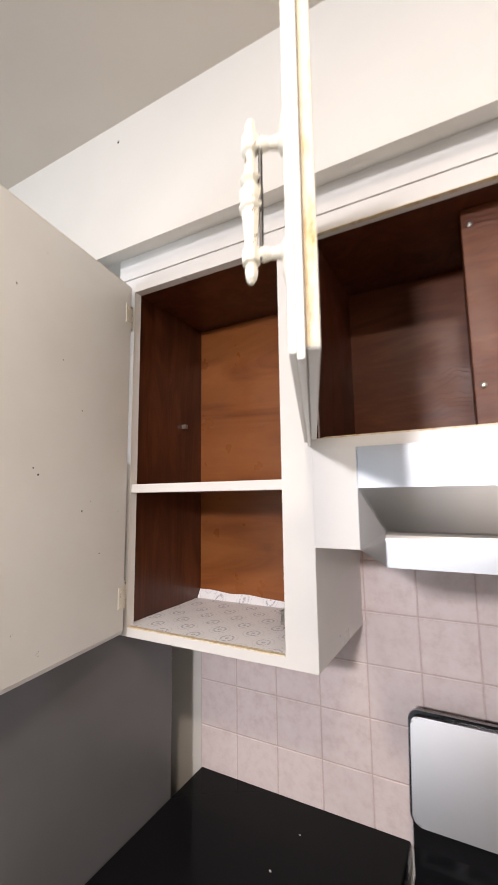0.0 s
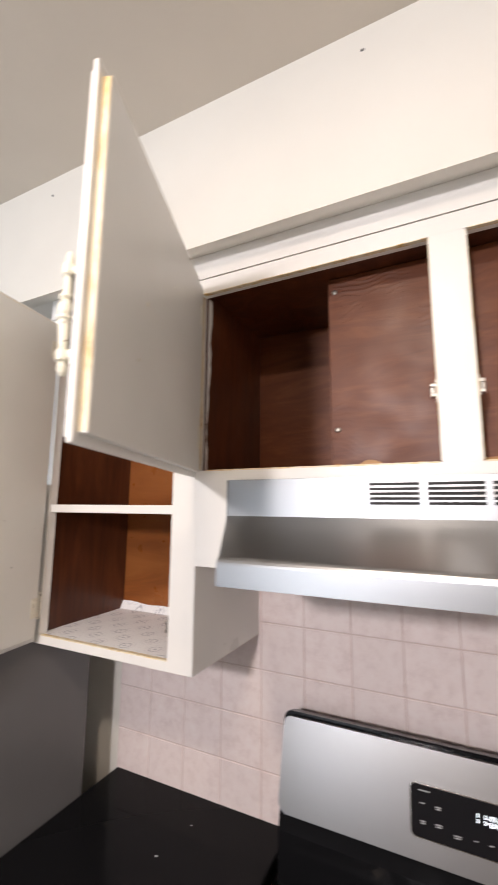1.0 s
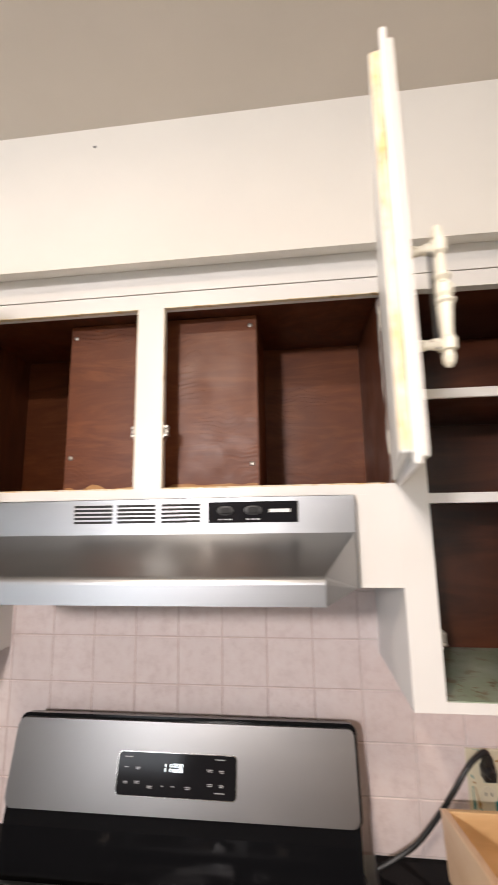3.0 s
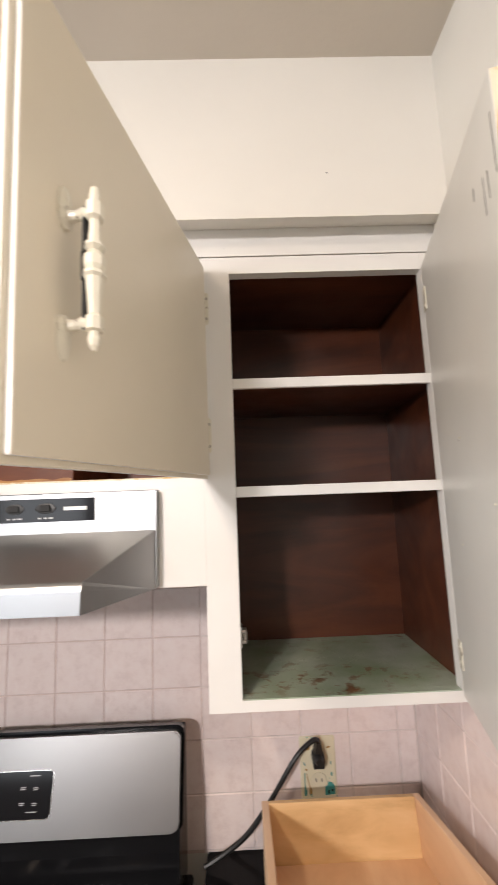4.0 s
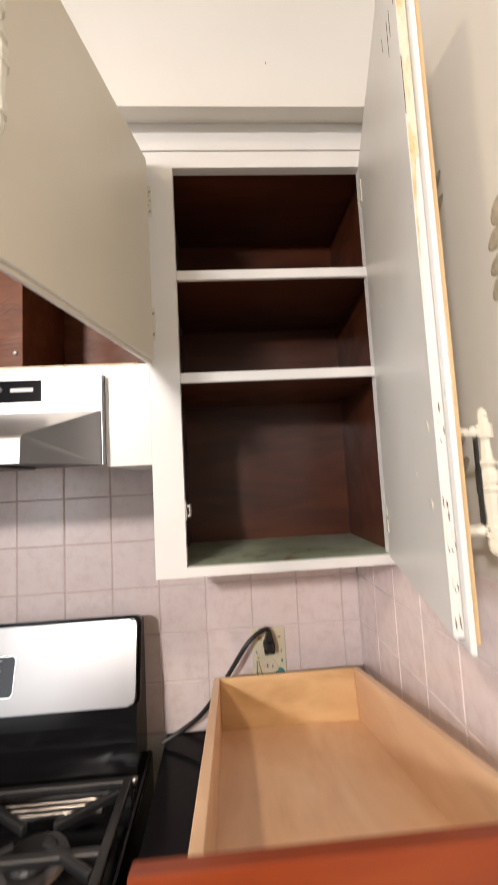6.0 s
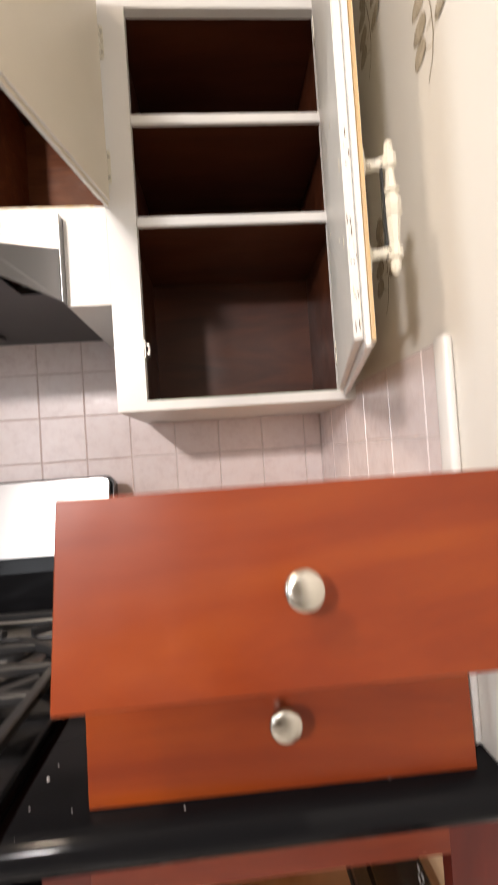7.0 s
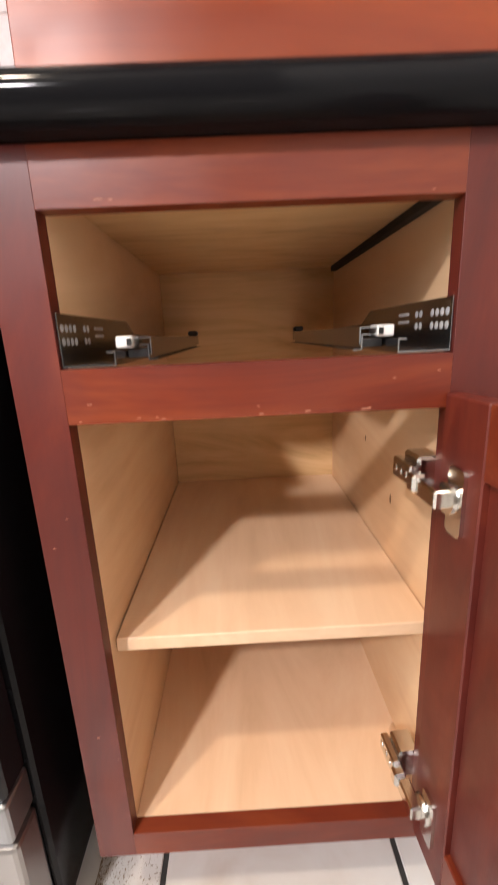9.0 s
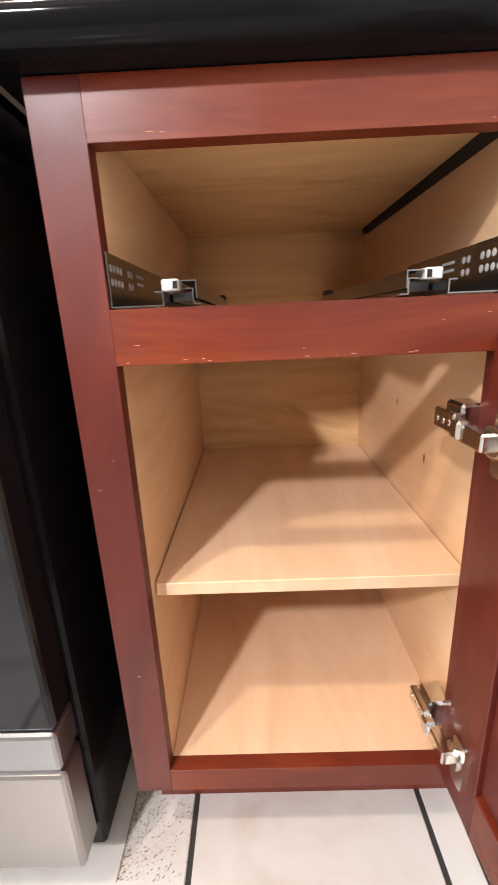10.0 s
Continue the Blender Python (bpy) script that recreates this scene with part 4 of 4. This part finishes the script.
for y, z, r in ((-0.33, 0.560, 0.0035), (-0.265, 0.602, 0.002), (-0.455, 0.500, 0.005), (-0.30, 0.33, 0.003)):
    part("knot", lathe(bmesh.new(), [(r, 0.0), (r * 0.8, 0.0003)], Matrix.Translation((0.861, y, z)) @ pose(0, 0, 0, 0, -90, 0) @ Matrix.Diagonal((1.5, 0.7, 1, 1)), 10), KNOT, base)


def drawer_slide(side):
    """Undermount slide just inside the drawer opening; side -1 at the hinge-free stile, +1 at the other."""
    w = XA + 0.001 if side < 0 else XB - 0.001
    d = -side
    s = thing("drawer_slide", "grey metal undermount drawer slide with white clip", "drawer slide", group="drawer slides")
    def span(a, b):
        return sorted((w + d * a, w + d * b))
    zb, yf = 0.7185, BF + 0.004
    g = bmesh.new()
    prism(g, [(yf, zb), (-0.11, zb), (-0.11, zb + 0.024), (-0.36, zb + 0.030), (-0.40, zb + 0.047), (yf, zb + 0.047)], 0, *span(0.0, 0.0012))
    box(g, *span(0.0012, 0.0480), yf, -0.12, zb, zb + 0.0012)
    box(g, *span(0.0468, 0.0480), yf, -0.12, zb + 0.0012, zb + 0.0115)
    box(g, *span(0.0405, 0.0480), yf, yf + 0.022, zb + 0.0115, zb + 0.0127)
    part("bracket", g, ZINC, s)
    # Base support under the clip; its dark colour stands for the shaded gap.
    g = bmesh.new()
    box(g, *span(0.0500, 0.0690), yf + 0.038, -0.12, zb + 0.0050, zb + 0.0130)
    part("clip_support", g, DARKMETAL, s, "base support under the clip, dark as the shaded gap")
    g = bmesh.new()
    box(g, *span(0.0585, 0.0745), yf + 0.030, -0.11, zb + 0.0228, zb + 0.0240)
    box(g, *span(0.0733, 0.0745), yf + 0.030, -0.11, zb + 0.0075, zb + 0.0228)
    part("runner", g, ZINC, s)
    g = bmesh.new()
    box(g, *span(0.0690, 0.0702), yf + 0.038, -0.11, zb + 0.0032, zb + 0.0175)
    box(g, *span(0.0600, 0.0690), yf + 0.038, -0.11, zb + 0.0163, zb + 0.0175)
    box(g, *span(0.0690, 0.0780), yf + 0.038, -0.11, zb + 0.0020, zb + 0.0032)
    part("lower_runner", g, ZINC, s)
    c = part("clip", boxed(*span(0.0410, 0.0575), yf + 0.028, yf + 0.056, zb + 0.0145, zb + 0.0255, 0.002, 2), WHITEP, s, "white plastic clip")
    part("clip_slot", boxed(*span(0.0520, 0.0565), yf + 0.0272, yf + 0.0280, zb + 0.0165, zb + 0.0235), SLOT, c)
    part("end_clip", boxed(*span(0.058, 0.076), -0.15, -0.12, zb + 0.0242, zb + 0.034, 0.003), DARKMETAL, s)
    for y in (0.008, 0.018, 0.028, 0.038, 0.064, 0.074):
        for z in (0.0225, 0.0345):
            mh = Matrix.Translation((w + d * 0.0012, yf + y, zb + z)) @ pose(0, 0, 0, 0, d * 90, 0)
            part("hole", lathe(bmesh.new(), [(0.0037, 0.0), (0.0033, 0.0004)], mh, 10), HOLE, s)
    for y, h in ((0.094, 0.034), (0.094, 0.026)):
        part("stamped_mark", boxed(*span(0.0012, 0.0015), yf + y, yf + y + 0.030, zb + h, zb + h + 0.003), HOLE, s)


drawer_slide(-1)
drawer_slide(1)

W, Z0, Z1, T = 0.365, 0.135, 0.681, 0.019
# local x runs from the hinge to -W, y from the outer face (-T) to the inner face (0)
bdoor = part("door", boxed(-W + 0.066, -0.066, -T + 0.005, -0.006, Z0 + 0.066, Z1 - 0.066), CHERRYV, base, "cherry stained panel door, swung open")
bdoor.matrix_local = pose(0.838, BF - 0.002, 0, 0, 0, 92.5)
for a in ((-0.064, 0.0, Z0, Z1), (-W, -W + 0.064, Z0, Z1)):
    part("stile", boxed(a[0], a[1], -T, 0.0, a[2], a[3], 0.0015), CHERRYV, bdoor)
for z in (Z0, Z1 - 0.064):
    part("rail", boxed(-W + 0.064, -0.064, -T, 0.0, z, z + 0.064, 0.0015), CHERRY, bdoor)
part("bead", boxed(-W + 0.0605, -0.0605, -T + 0.004, -0.0075, Z0 + 0.0605, Z1 - 0.0605, 0.002), CHERRYV, bdoor)
for z in (0.588, 0.205):
    bm = bmesh.new()
    prism(bm, rounded(-0.046, -0.022, z - 0.032, z + 0.032, 0.006), 1, 0.0002, 0.0042)
    lathe(bm, [(0.016, 0.0), (0.015, 0.003), (0.011, 0.0035)], Matrix.Translation((-0.024, 0.0042, z)) @ pose(0, 0, 0, -90, 0, 0), 18)
    box(bm, -0.030, 0.006, 0.006, 0.020, z - 0.009, z + 0.009, 0.002)
    box(bm, 0.004, 0.020, 0.009, 0.024, z - 0.007, z + 0.013, 0.003)
    box(bm, 0.016, 0.058, 0.012, 0.022, z - 0.004, z + 0.018, 0.002)
    box(bm, 0.020, 0.054, -0.014, 0.012, z - 0.012, z + 0.026, 0.003)
    for k in (0.026, 0.038, 0.050):
        lathe(bm, [(0.0042, 0.0), (0.0035, 0.001), (0.0015, 0.0012)], Matrix.Translation((k, 0.022, z + 0.007)) @ pose(0, 0, 0, -90, 0, 0), 10)
    part("hinge", bm, CHROME, bdoor, "nickel concealed hinge", True)


# ---- drawers on the worktop ----
def knob(parent, x, z, y):
    m2 = Matrix.Translation((x, y, z)) @ pose(0, 0, 0, 90, 0, 0)
    prof = [(0.0098, 0.0), (0.0092, 0.003), (0.0066, 0.008), (0.0062, 0.015), (0.0095, 0.0190), (0.0150, 0.0225), (0.0170, 0.0262), (0.0173, 0.0290), (0.0165, 0.0314), (0.0145, 0.0329), (0.0100, 0.0338), (0.0050, 0.0342), (0.0012, 0.0343)]
    part("knob", lathe(bmesh.new(), [(r * 0.91, h) for r, h in prof], m2, 40), KNOB, parent, "satin nickel round knob", True)


def drawer(label, at, tilt, turn, w, h, deep, bz0, bz1, kz):
    """Drawer with an overlay front; local origin at the middle of the front's lower outer edge."""
    d = thing("drawer", label, "drawer", at, "removed drawers", (tilt, 0, turn))
    part("front", boxed(-w / 2, w / 2, 0.0, 0.019, 0.0, h, 0.0012), DRAWERF, d, "cherry stained drawer front")
    hw = w / 2 - 0.038
    for s in (-1, 1):
        part("side", boxed(*sorted((s * (hw - 0.013), s * hw)), 0.0195, deep, bz0, bz1, 0.001), BIRCH, d)
    part("back", boxed(-hw + 0.0131, hw - 0.0131, deep - 0.013, deep, bz0, bz1, 0.001), BIRCHX, d)
    part("inner_front", boxed(-hw + 0.0131, hw - 0.0131, 0.0195, 0.032, bz0, bz1, 0.001), BIRCHX, d)
    part("bottom", boxed(-hw + 0.0131, hw - 0.0131, 0.0321, deep - 0.0131, bz0 + 0.010, bz0 + 0.015), BIRCH, d, "birch plywood bottom")
    drop = 0.024 if tilt < -5 else 0.002
    for s in (-1, 1):
        part("slide_clip", boxed(*sorted((s * (hw - 0.052), s * (hw - 0.018))), 0.022, 0.060, bz0 - drop, bz0 + 0.0095, 0.002), REDP, d, "red plastic slide clip")
    knob(d, 0.0, kz, 0.0)
    return d


drawer("cherry fronted drawer standing on the black worktop", (0.6836, -0.643, 0.932), -3.0, -0.8, 0.378, 0.151, 0.40, 0.021, 0.086, 0.0755)
drawer("cherry fronted birch drawer lying tilted on another drawer", (0.6957, -0.729, 1.0735), -12.0, 0.0, 0.386, 0.160, 0.61, 0.038, 0.147, 0.0765)

# ---- outlet, plug and cord ----
outlet = thing("wall_outlet", "cream outlet cover with small painted plants", "outlet")
part("cover", boxed(0.630, 0.709, -0.006, 0.0035, 1.025, 1.151, 0.003, 2), OUTLETM, outlet)
for z in (1.062, 1.113):
    f = part("socket", lathe(bmesh.new(), [(0.0175, 0.0), (0.0165, 0.002)], Matrix.Translation((0.6695, -0.006, z)) @ pose(0, 0, 0, 90, 0, 0), 20), CREAM, outlet)
    for x in (-0.006, 0.006):
        part("slot", boxed(0.6695 + x - 0.001, 0.6695 + x + 0.001, -0.0084, -0.0081, z - 0.001, z + 0.006), SLOT, f)
for outline, mt in (
        ([(0.682, 1.033), (0.704, 1.035), (0.704, 1.050), (0.698, 1.058), (0.690, 1.060), (0.687, 1.052), (0.682, 1.050)], TEAL),
        ([(0.6375, 1.052), (0.6392, 1.052), (0.6400, 1.078), (0.6380, 1.078)], TEAL), ([(0.6365, 1.034), (0.6420, 1.034), (0.6430, 1.044), (0.6400, 1.053), (0.6370, 1.050)], TEAL),
        ([(0.6420, 1.076), (0.6435, 1.078), (0.6500, 1.050), (0.6480, 1.049)], OCHRE), ([(0.6480, 1.036), (0.6530, 1.036), (0.6540, 1.046), (0.6500, 1.051), (0.6470, 1.045)], OCHRE),
        ([(0.6420, 1.124), (0.6520, 1.124), (0.6530, 1.132), (0.6440, 1.133)], OCHRE), ([(0.6370, 1.098), (0.6410, 1.092), (0.6420, 1.094), (0.6385, 1.101)], TEAL),
        ([(0.6960, 1.072), (0.7000, 1.070), (0.6995, 1.079), (0.6965, 1.078)], TEAL), ([(0.6960, 1.094), (0.6985, 1.094), (0.6985, 1.101), (0.6965, 1.100)], TEAL),
        ([(0.6880, 1.128), (0.6940, 1.126), (0.6990, 1.130), (0.6930, 1.131)], OCHRE), ([(0.6400, 1.084), (0.6450, 1.083), (0.6455, 1.086), (0.6410, 1.087)], OCHRE)):
    part("painted_mark", prism(bmesh.new(), outline, 1, -0.0066, -0.0061), mt, outlet)
bm = bmesh.new()
prism(bm, [(0.688, 1.036), (0.692, 1.036), (0.692, 1.043), (0.688, 1.043)], 1, -0.0069, -0.0067)
prism(bm, [(0.696, 1.040), (0.700, 1.040), (0.700, 1.045), (0.696, 1.045)], 1, -0.0069, -0.0067)
part("painted_window", bm, SLOT, outlet)
plug = thing("power_cord", "black power plug and cord running behind the range", "power cord")
bm = bmesh.new()
lathe(bm, [(0.013, 0.0), (0.014, 0.010), (0.012, 0.022), (0.007, 0.034)], Matrix.Translation((0.668, -0.0085, 1.118)) @ pose(0, 0, 0, 90, 0, 0), 16)
prism(bm, [(0.6565, 1.100), (0.6795, 1.100), (0.6815, 1.116), (0.6745, 1.148), (0.6645, 1.150), (0.6570, 1.118)], 1, -0.032, -0.008)
part("plug", bm, RUBBER, plug, "", True)
cpts = []
ctrl = [Vector(p) for p in ((0.670, -0.022, 1.144), (0.660, -0.030, 1.157), (0.622, -0.045, 1.138), (0.580, -0.052, 1.085), (0.548, -0.045, 1.036), (0.505, -0.045, 0.988), (0.460, -0.045, 0.958), (0.415, -0.05, 0.938))]
for i in range(len(ctrl) - 1):
    p0, p1, p2, p3 = ctrl[max(i - 1, 0)], ctrl[i], ctrl[i + 1], ctrl[min(i + 2, len(ctrl) - 1)]
    for k in range(5):
        u = k / 5
        cpts.append(0.5 * ((2 * p1) + (p2 - p0) * u + (2 * p0 - 5 * p1 + 4 * p2 - p3) * u * u + (3 * p1 - p0 - 3 * p2 + p3) * u ** 3))
part("cord", tube(bmesh.new(), cpts, 0.0052, 8), RUBBER, plug, "", True)

# ---- leaf print and tile cap on the side wall ----
def leaf(decal, a, b, wd, k):
    """A rounded leaf between two places (y, z) on the side wall: pale body, dark rim and vein."""
    (ya, za), (yb, zb) = a, b
    dy, dz = yb - ya, zb - za
    ln = math.hypot(dy, dz)
    x, n = XR - 0.0004 - 0.0002 * k, 18

    def ring(bm, grow, lift):
        out = []
        for i in range(n):
            t = 2 * math.pi * i / n
            u, v = 0.5 + 0.5 * grow * math.cos(t), 0.5 * grow * wd / ln * math.sin(t) * (1.12 - 0.25 * math.cos(t))
            out.append(bm.verts.new((x - lift, ya + u * dy - v * dz, za + u * dz + v * dy)))
        return out
    bm = bmesh.new()
    bm.faces.new(ring(bm, 1.0, 0.0))
    body = part("leaf", bm, LEAFM, decal)
    bm = bmesh.new()
    o, i2 = ring(bm, 1.0, 0.00008), ring(bm, 0.86, 0.00008)
    for i in range(n):
        if (i + k) % 7:
            bm.faces.new((o[i], o[(i + 1) % n], i2[(i + 1) % n], i2[i]))
    e = 0.0005 / ln
    bm.faces.new([bm.verts.new((x - 0.00008, ya + u * dy - v * dz, za + u * dz + v * dy)) for u, v in ((0.02, -e), (0.02, e), (0.80, e * 0.4), (0.80, -e * 0.4))])
    part("leaf_rim", bm, DECAL, body, "darker brown rim and vein")


def sprig(dy, dz):
    decal = thing("wall_decal", "brown leaf sprig printed on the cream wall", "wall decal", group="leaf sprigs")
    bm = bmesh.new()
    stem = [(-0.605, 1.784), (-0.6165, 1.755), (-0.6225, 1.725), (-0.6235, 1.698), (-0.619, 1.674), (-0.608, 1.655)]
    for (y0, z0), (y1, z1) in zip(stem, stem[1:]):
        bm.faces.new([bm.verts.new((XR - 0.0005, y + dy, z + dz)) for y, z in ((y0 - 0.0010, z0), (y0 + 0.0010, z0), (y1 + 0.0010, z1), (y1 - 0.0010, z1))])
    for (y0, z0), (y1, z1) in (((-0.622, 1.715), (-0.611, 1.712)), ((-0.621, 1.687), (-0.606, 1.694))):
        bm.faces.new([bm.verts.new((XR - 0.0005, y + dy, z + dz)) for y, z in ((y0, z0 - 0.0007), (y0, z0 + 0.0007), (y1, z1 + 0.0007), (y1, z1 - 0.0007))])
    part("stem", bm, DECAL, decal)
    for k, (a, b, wd) in enumerate((((-0.604, 1.768), (-0.607, 1.800), 0.025), ((-0.612, 1.762), (-0.583, 1.750), 0.021), ((-0.612, 1.731), (-0.583, 1.721), 0.021), ((-0.606, 1.709), (-0.584, 1.690), 0.021),
                                    ((-0.622, 1.760), (-0.646, 1.792), 0.014), ((-0.632, 1.737), (-0.663, 1.760), 0.015), ((-0.631, 1.703), (-0.664, 1.725), 0.015))):
        leaf(decal, (a[0] + dy, a[1] + dz), (b[0] + dy, b[1] + dz), wd, k + 1)


sprig(0.0, 0.0)
sprig(0.157, -0.208)
sprig(0.157, 0.150)
cap = tagged(new("trim", meshed("trim", boxed(XR - 0.012, XR - 0.0005, -0.618, -0.592, 0.932, 1.372, 0.005, 3), WHITE, True)), "white glazed tile edge strip on the side wall", "trim", "", "structure")

# floor dirt by the range
bm = bmesh.new()
random.seed(7)
for i in range(2600):
    x, y = 0.412 + random.random() ** 3 * 0.095, -0.50 - random.random() * 0.17
    r = 0.0002 + 0.0011 * random.random() ** 4
    lathe(bm, [(r, 0.0), (r * 0.6, 0.0004)], Matrix.Translation((x, y, 0.0002)) @ pose(0, 0, 0, 0, 0, random.random() * 90) @ Matrix.Diagonal((1 + random.random(), 0.7, 1, 1)), 6)
tagged(new("floor_dirt", meshed("floor_dirt", bm, DIRT)), "brown dirt on the floor beside the range", "dirt", "", "stuff")
# crumbs on the worktops
bm = bmesh.new()
for i in range(50):
    if i < 40:
        x, y, z = 0.43 + random.random() * 0.45, -0.55 - random.random() * 0.10, 0.9313
    else:
        x, y, z = -0.85 + random.random() * 0.45, -0.55 + random.random() * 0.5, 0.9443
    r = 0.0006 + 0.0016 * random.random() ** 2
    lathe(bm, [(r, 0.0), (r, r * 0.6), (r * 0.5, r)], Matrix.Translation((x, y, z)), 5)
tagged(new("crumbs", meshed("crumbs", bm, PRINTW)), "white crumbs scattered on the black worktops", "crumbs", "", "stuff")

# ---- wall and floor tiles ----
P = 0.109


def tile_mesh(name, w, h, t, mt, b=0.0016):
    bm = boxed(-w / 2, w / 2, -t, 0.0, -h / 2, h / 2)
    top = [e for e in bm.edges if all(v.co.y < -t * 0.5 for v in e.verts)]
    bmesh.ops.bevel(bm, geom=top, offset=b, segments=1, affect="EDGES")
    return meshed(name, bm, mt)


structure("splashback_bed", boxed(-0.889, 0.417, -0.0005, 0.0035, 0.930, 1.60), GROUT, "tile grout bed", "grout")
RGROUT = Mat("pale_grout", 0.8).colour((0.70, 0.62, 0.59)).m
# Right of the range the brighter light is put into a paler grout.
structure("lit_splashback_bed", boxed(0.417, XR, -0.0005, 0.0035, 0.930, 1.60), RGROUT, "tile grout bed", "grout")
structure("side_splashback_bed", boxed(XR - 0.0008, XR + 0.001, -0.592, -0.0006, 0.932, 1.371), RGROUT, "tile grout bed", "grout")
shared = {}


def tile(wall, x0, x1, z0, z1, m):
    key = (round(x1 - x0, 3), round(z1 - z0, 3))
    if key not in shared:
        shared[key] = tile_mesh("tile", key[0] - 0.0022, key[1] - 0.0022, 0.0022, TILE)
    ob = new("tile", shared[key])
    ob.parent = wall
    ob.matrix_local = m @ pose((x0 + x1) / 2, 0, (z0 + z1) / 2)


rows = [(0.935, 1.044), (1.044, 1.153), (1.153, 1.262), (1.262, 1.371), (1.371, 1.480), (1.480, 1.589)]
edges = [-0.889] + [-0.346 + P * k for k in range(-4, 12) if -0.88 < -0.346 + P * k < 0.89] + [XR - 0.003]
for z0, z1 in rows:
    for x0, x1 in zip(edges, edges[1:]):
        tile(wall_back, x0, x1, z0, z1, Matrix.Translation((0, -0.0005, 0)))
for z0, z1 in rows[:4]:
    for k in range(6):
        y0, y1 = -0.004 - P * k, max(-0.592, -0.004 - P * (k + 1))
        if y0 - y1 > 0.02:
            tile(wall_right, -y0, -y1, z0, z1, Matrix.Translation((XR, 0, 0)) @ pose(0, 0, 0, 0, 0, -90))

FT = 0.338
cut = {}
for i in range(-9, 2):
    for j in range(-10, 2):
        xa, ya = 0.507 + FT * i, -0.40 + FT * j
        x0, x1, y0, y1 = max(xa, XL), min(xa + FT, XR), max(ya, YF), min(ya + FT, -0.005)
        if x1 - x0 < 0.02 or y1 - y0 < 0.02:
            continue
        key = (round(x1 - x0, 3), round(y1 - y0, 3))
        if key not in cut:
            w, d = key[0] / 2 - 0.004, key[1] / 2 - 0.004
            cut[key] = meshed("floor_tile", boxed(-w, w, -d, d, -0.004, 0.0, 0.0015), FLOORT)
        ob = new("floor_tile", cut[key])
        ob.parent = floor
        ob.matrix_local = pose((x0 + x1) / 2, (y0 + y1) / 2, 0)
